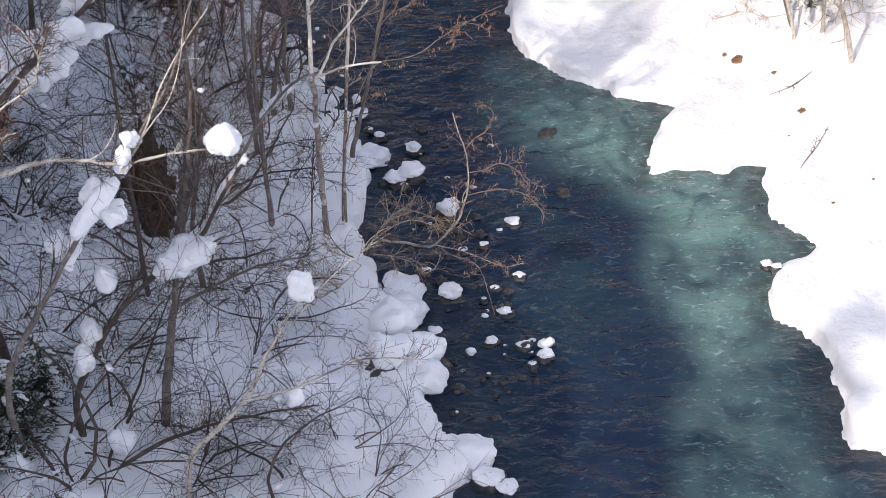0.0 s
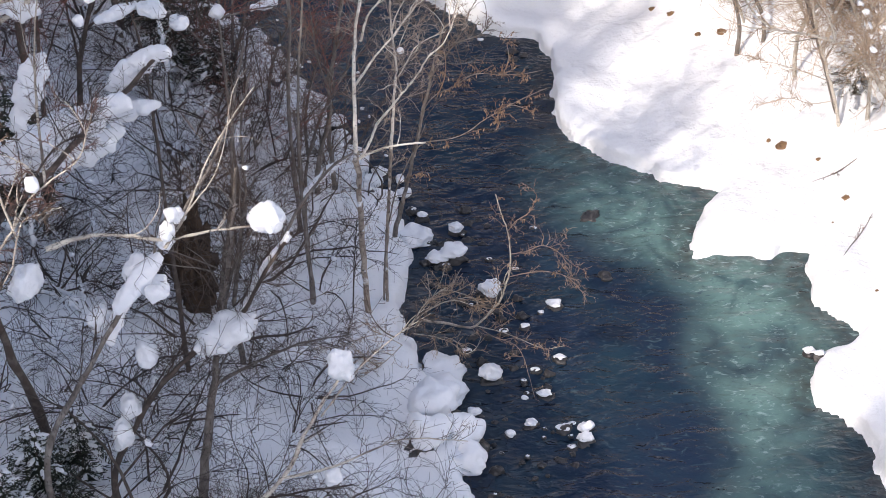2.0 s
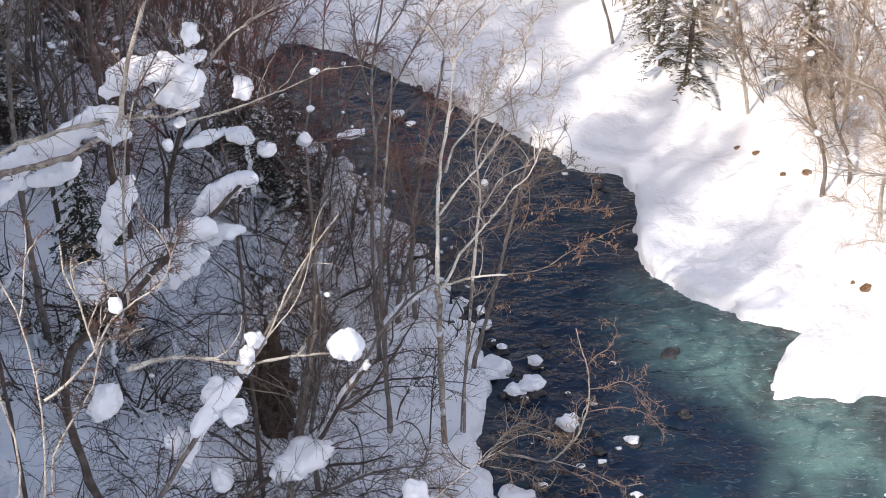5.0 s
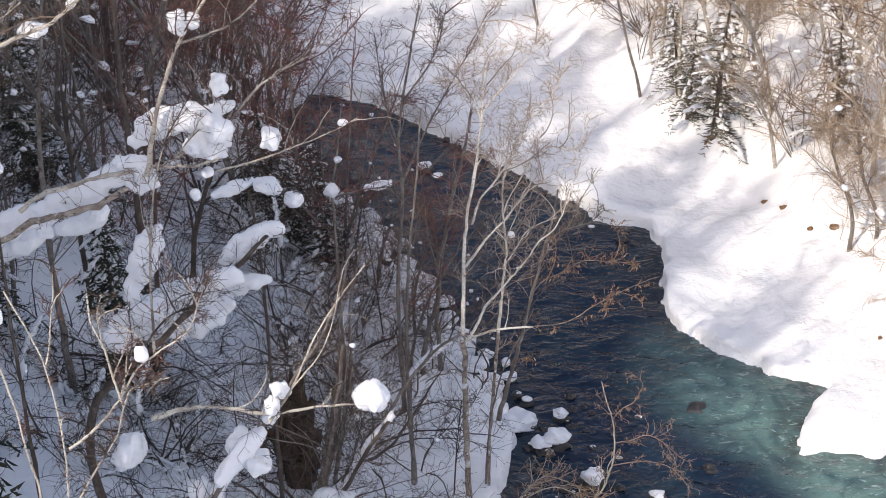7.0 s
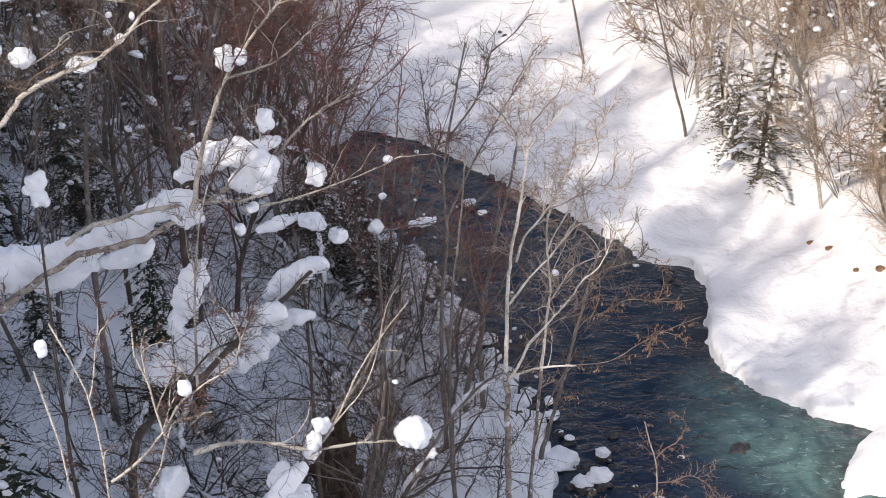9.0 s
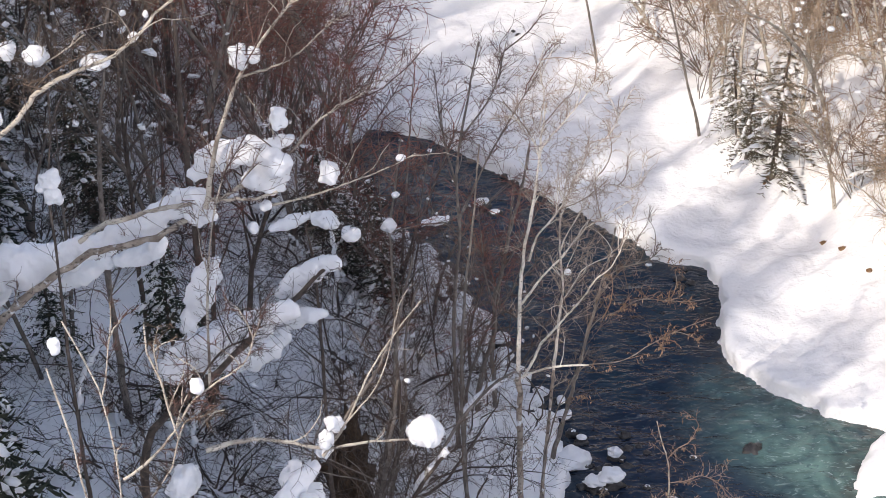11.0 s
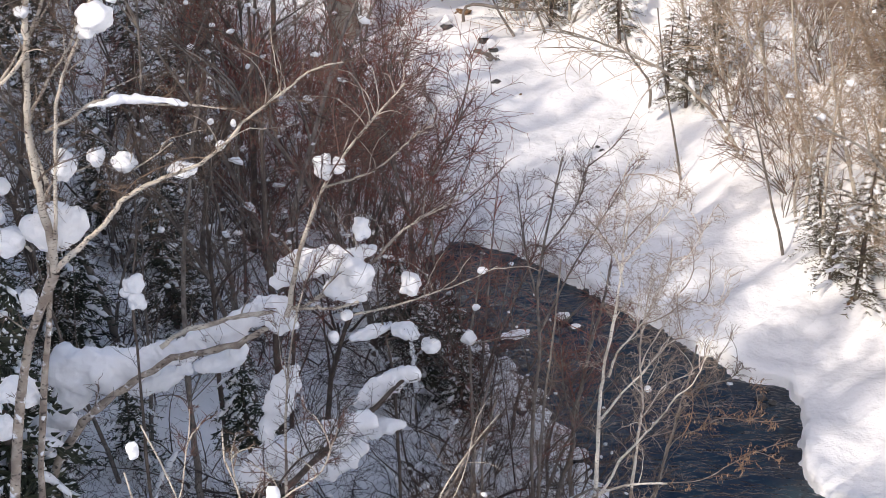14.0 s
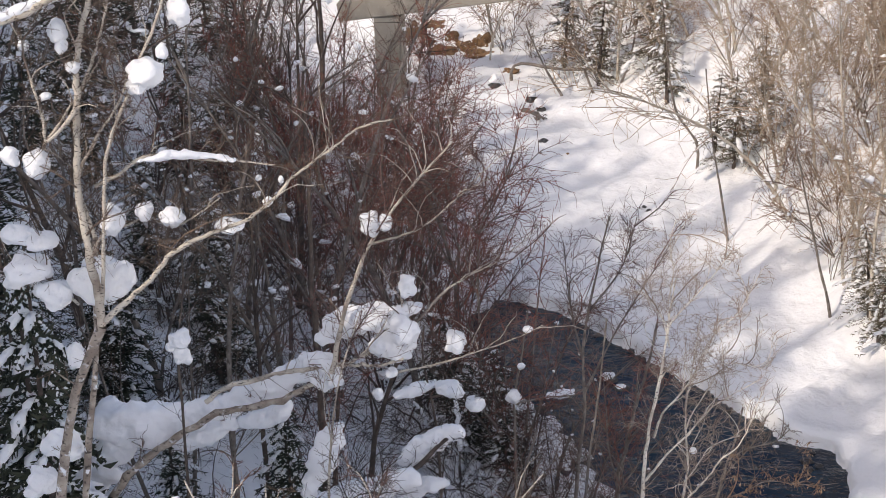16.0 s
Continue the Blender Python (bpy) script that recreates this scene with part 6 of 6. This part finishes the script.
boulder(-1.24, 42.95, -0.05, 0.63, 0.50, 5)
boulder(0.24, 41.25, -0.05, 0.67, 0.80, 6)
boulder(1.91, 40.66, -0.05, 0.49, 0.45, 7)
boulder(1.56, 40.43, -0.05, 0.21, 0.50, 8)
boulder(1.11, 39.82, -0.05, 0.30, 0.40, 9)
boulder(-1.05, 38.00, -0.37, 1.13, 0.60, 10)
boulder(-0.99, 37.07, -0.37, 1.15, 0.60, 11)
boulder(0.17, 37.55, -0.05, 0.55, 1.00, 12)
boulder(-0.29, 36.22, -0.05, 0.42, 0.50, 13)
boulder(-1.26, 35.85, 0.06, 1.26, 1.00, 14)
boulder(-0.52, 34.93, 0.00, 0.96, 1.00, 15)
boulder(-0.47, 34.21, -0.32, 0.96, 1.00, 16)
boulder(-1.40, 34.66, 0.20, 1.09, 1.00, 17)
boulder(0.59, 35.40, -0.05, 0.28, 0.80, 18)
boulder(1.12, 35.72, -0.05, 0.39, 0.50, 19)
boulder(1.51, 36.88, -0.05, 0.43, 0.40, 20)
boulder(1.00, 36.80, -0.05, 0.23, 0.60, 21)
boulder(1.95, 38.39, -0.05, 0.38, 0.30, 22)
boulder(2.48, 35.53, -0.05, 0.39, 0.70, 23)
boulder(2.43, 35.10, -0.05, 0.45, 0.50, 24)
boulder(1.93, 35.57, -0.05, 0.42, 0.25, 25)
boulder(2.15, 35.77, -0.05, 0.25, 0.30, 26)
boulder(2.09, 34.89, -0.05, 0.28, 0.30, 27)
boulder(1.79, 34.38, -0.05, 0.33, 0.00, 28)
boulder(1.10, 33.02, -0.05, 0.24, 0.00, 29)
boulder(0.45, 31.76, -0.38, 1.18, 0.60, 30)
boulder(-0.06, 32.00, -0.27, 0.79, 0.60, 31)
boulder(0.84, 30.83, -0.05, 0.72, 0.50, 32)
boulder(1.24, 30.59, -0.05, 0.51, 0.30, 33)
boulder(8.40, 38.37, -0.05, 0.36, 0.60, 34)
boulder(8.53, 37.75, 0.35, 0.35, 0.50, 35)
boulder(-2.35, 47.27, -0.05, 0.30, 0.80, 36)
boulder(-3.24, 45.92, 0.46, 0.33, 0.60, 37)
boulder(3.16, 45.03, -0.05, 0.55, 0.00, 38)
boulder(1.51, 44.51, -0.05, 0.26, 0.20, 39)
boulder(0.94, 42.47, -0.05, 0.22, 0.50, 40)
boulder(3.41, 42.05, -0.05, 0.40, 0.00, 41)
boulder(-0.45, 38.78, -0.05, 0.32, 0.50, 42)
boulder(0.03, 58.12, -0.05, 0.39, 0.20, 43)
boulder(0.32, 57.18, -0.05, 0.39, 0.00, 44)
boulder(1.13, 56.37, -0.05, 0.46, 0.25, 45)
boulder(0.70, 56.95, -0.05, 0.35, 0.00, 46)
boulder(0.18, 55.86, -0.05, 0.27, 0.50, 47)
boulder(1.41, 56.64, -0.05, 0.35, 0.20, 48)
boulder(-5.84, 60.27, -0.05, 0.61, 0.40, 49)
boulder(-5.28, 59.57, -0.05, 0.48, 0.30, 50)
boulder(-10.89, 81.80, 1.44, 0.47, 0.00, 52)
boulder(-5.67, 74.54, 1.17, 0.19, 0.00, 54)
boulder(-5.35, 73.42, 1.43, 0.26, 0.00, 55)
# snow-capped stones standing in for hummocks of snow up the valley
boulder(-14.55, 90.64, 1.26, 0.58, 1.20, 56)
boulder(-12.41, 88.77, 1.17, 0.57, 1.20, 57)
boulder(-11.87, 87.83, 0.99, 0.50, 1.20, 58)


def small_stones():
    """The bed's pebbles that break the surface along the left shore, and snow crumbs on them."""
    rng = random.Random(8)
    for k in range(84):
        y = 33 + 13 * rng.random()
        x = float(np.interp(y, [33, 36.6, 41, 46.6], [-0.4, -0.6, -1.6, -2.6])) + 0.3 + 2.4 * rng.random() ** 1.3
        s = 0.10 + 0.22 * rng.random() ** 2
        boulder(x, y, 0.0, s, 0.24 if rng.random() < 0.18 else 0, 300 + k)
    for k in range(26):
        u = rng.random()
        y = 53.5 + 11 * u
        x = float(np.interp(y, [53, 56.6, 58.5, 61.2, 65], [2.2, 1.5, -0.9, -3.0, -7.2])) - 0.25 - 0.5 * rng.random()
        s = 0.14 + 0.30 * rng.random() ** 2
        boulder(x, y, 0.0, s, 0.22 if rng.random() < 0.12 else 0, 400 + k)


small_stones()
for x, y, s in ((-3.2, 46.9, 0.7), (-3.0, 47.6, 0.5), (-4.3, 49.2, 0.8), (-4.4, 50.6, 0.6), (-5.9, 52.5, 0.9), (-6.1, 54.2, 0.7), (-7.4, 56.0, 0.9), (-5.2, 51.9, 0.4), (-2.2, 46.4, 0.45), (-8.6, 57.4, 0.7)):
    boulder(x, y, -0.1, s, 0.75, int(y * 10))


def soil_patch(x, y, w, d, h, seed, rough=0.45):
    v, f = lumpy((w, d, h), seed, rough, 4, 0.2, 1.6)
    ob = new("soil_patch", mesh_of("soil_patch", v, f, SOIL))
    ob.location = (x, y, on_ground(x, y) - 0.12 * h)
    tagged(ob, "bare brown earth and stones poking out of the snow", "soil", "bare patches")


soil_patch(8.99, 47.23, 0.42, 0.33, 0.21, 1)
soil_patch(8.59, 47.49, 0.13, 0.10, 0.21, 2)
soil_patch(10.31, 44.15, 0.24, 0.19, 0.18, 3)
soil_patch(10.45, 40.22, 0.11, 0.09, 0.08, 4)
soil_patch(11.53, 40.55, 0.08, 0.06, 0.08, 5)
soil_patch(9.86, 46.20, 0.17, 0.13, 0.10, 6)
soil_patch(9.80, 43.36, 0.08, 0.06, 0.08, 7)
soil_patch(10.64, 43.22, 0.08, 0.06, 0.06, 8)
soil_patch(5.94, 55.73, 0.28, 0.23, 0.16, 9)
soil_patch(6.44, 54.80, 0.30, 0.24, 0.21, 10)
soil_patch(7.10, 53.06, 0.18, 0.14, 0.23, 11)
soil_patch(7.81, 52.71, 0.34, 0.27, 0.20, 12)
soil_patch(4.29, 59.64, 0.25, 0.20, 0.17, 13)
soil_patch(4.17, 59.51, 0.15, 0.12, 0.12, 14)
soil_patch(-20.47, 99.80, 1.09, 0.76, 1.28, 15, 0.7)
soil_patch(-19.63, 98.90, 1.27, 0.89, 1.08, 16, 0.7)
soil_patch(-18.51, 97.80, 1.38, 0.96, 0.81, 17, 0.7)
soil_patch(-17.36, 98.50, 1.13, 0.79, 0.82, 18, 0.7)
soil_patch(-16.36, 98.80, 1.26, 0.88, 1.26, 19, 0.7)
soil_patch(-16.54, 97.50, 1.55, 1.09, 0.68, 20, 0.7)
soil_patch(-18.23, 99.00, 0.76, 0.53, 0.95, 21, 0.7)
soil_patch(-14.07, 93.20, 0.77, 0.54, 0.36, 22, 0.7)
soil_patch(-19.51, 100.80, 1.16, 0.81, 0.51, 23, 0.7)
soil_patch(-9.60, 80.45, 0.16, 0.13, 0.16, 29)


def root_plate(x, y, z, w, d, h):
    """Dark earth torn up with the roots of a fallen tree."""
    root = tagged(new("root_plate"), "dark upturned earth and roots of a fallen tree", "root plate")
    root.location = (x, y, z)
    v, f = lumpy((w * 0.85, d, h), 5, 0.75, 5, 0.0, 2.8)
    part("earth", mesh_of("earth", [(a, b, c + h * 0.36) for a, b, c in v], f, EARTH), root)
    rng, roots = random.Random(9), Wood()
    for _ in range(60):
        p = np.array([rng.gauss(0, 0.3) * w, -0.35 * d, h * (0.05 + 0.75 * rng.random())])
        roots.tube(sprig(rng, p, (rng.gauss(0, 1), -0.5, rng.gauss(-0.3, 0.6)), 0.4 + 0.6 * rng.random(), 0.25, -0.03, 6), 0.016 * np.linspace(1, 0.3, 6), 4)
    part("torn_roots", roots.mesh("roots", DARK_BARK), root, kind="stuff")


root_plate(-7.41, 39.50, 1.34, 1.19, 0.89, 3.19)


# ---- far bridge pier in the valley ----
def pier():
    root = tagged(new("bridge_pier"), "weathered concrete pier with a beam across its top", "pier")
    root.location = (-20.20, 92.00, 0.90)
    bm = bmesh.new()
    bmesh.ops.create_cube(bm, size=1, matrix=Matrix.LocRotScale((0, 0, 1.6), None, (1.4, 1.3, 4.4)))
    bmesh.ops.bevel(bm, geom=bm.edges[:], offset=0.08, segments=2, affect="EDGES")
    me = bpy.data.meshes.new("column")
    bm.to_mesh(me)
    bm.free()
    me.materials.append(CONCRETE)
    part("column", me, root)
    bm = bmesh.new()
    bmesh.ops.create_cube(bm, size=1, matrix=Matrix.LocRotScale((3.2, 0, 4.75), Euler((0, radians(-8), 0)), (11.6, 1.5, 1.0)))
    bmesh.ops.bevel(bm, geom=bm.edges[:], offset=0.06, segments=2, affect="EDGES")
    me = bpy.data.meshes.new("beam")
    bm.to_mesh(me)
    bm.free()
    me.materials.append(CONCRETE)
    part("beam", me, root)


pier()
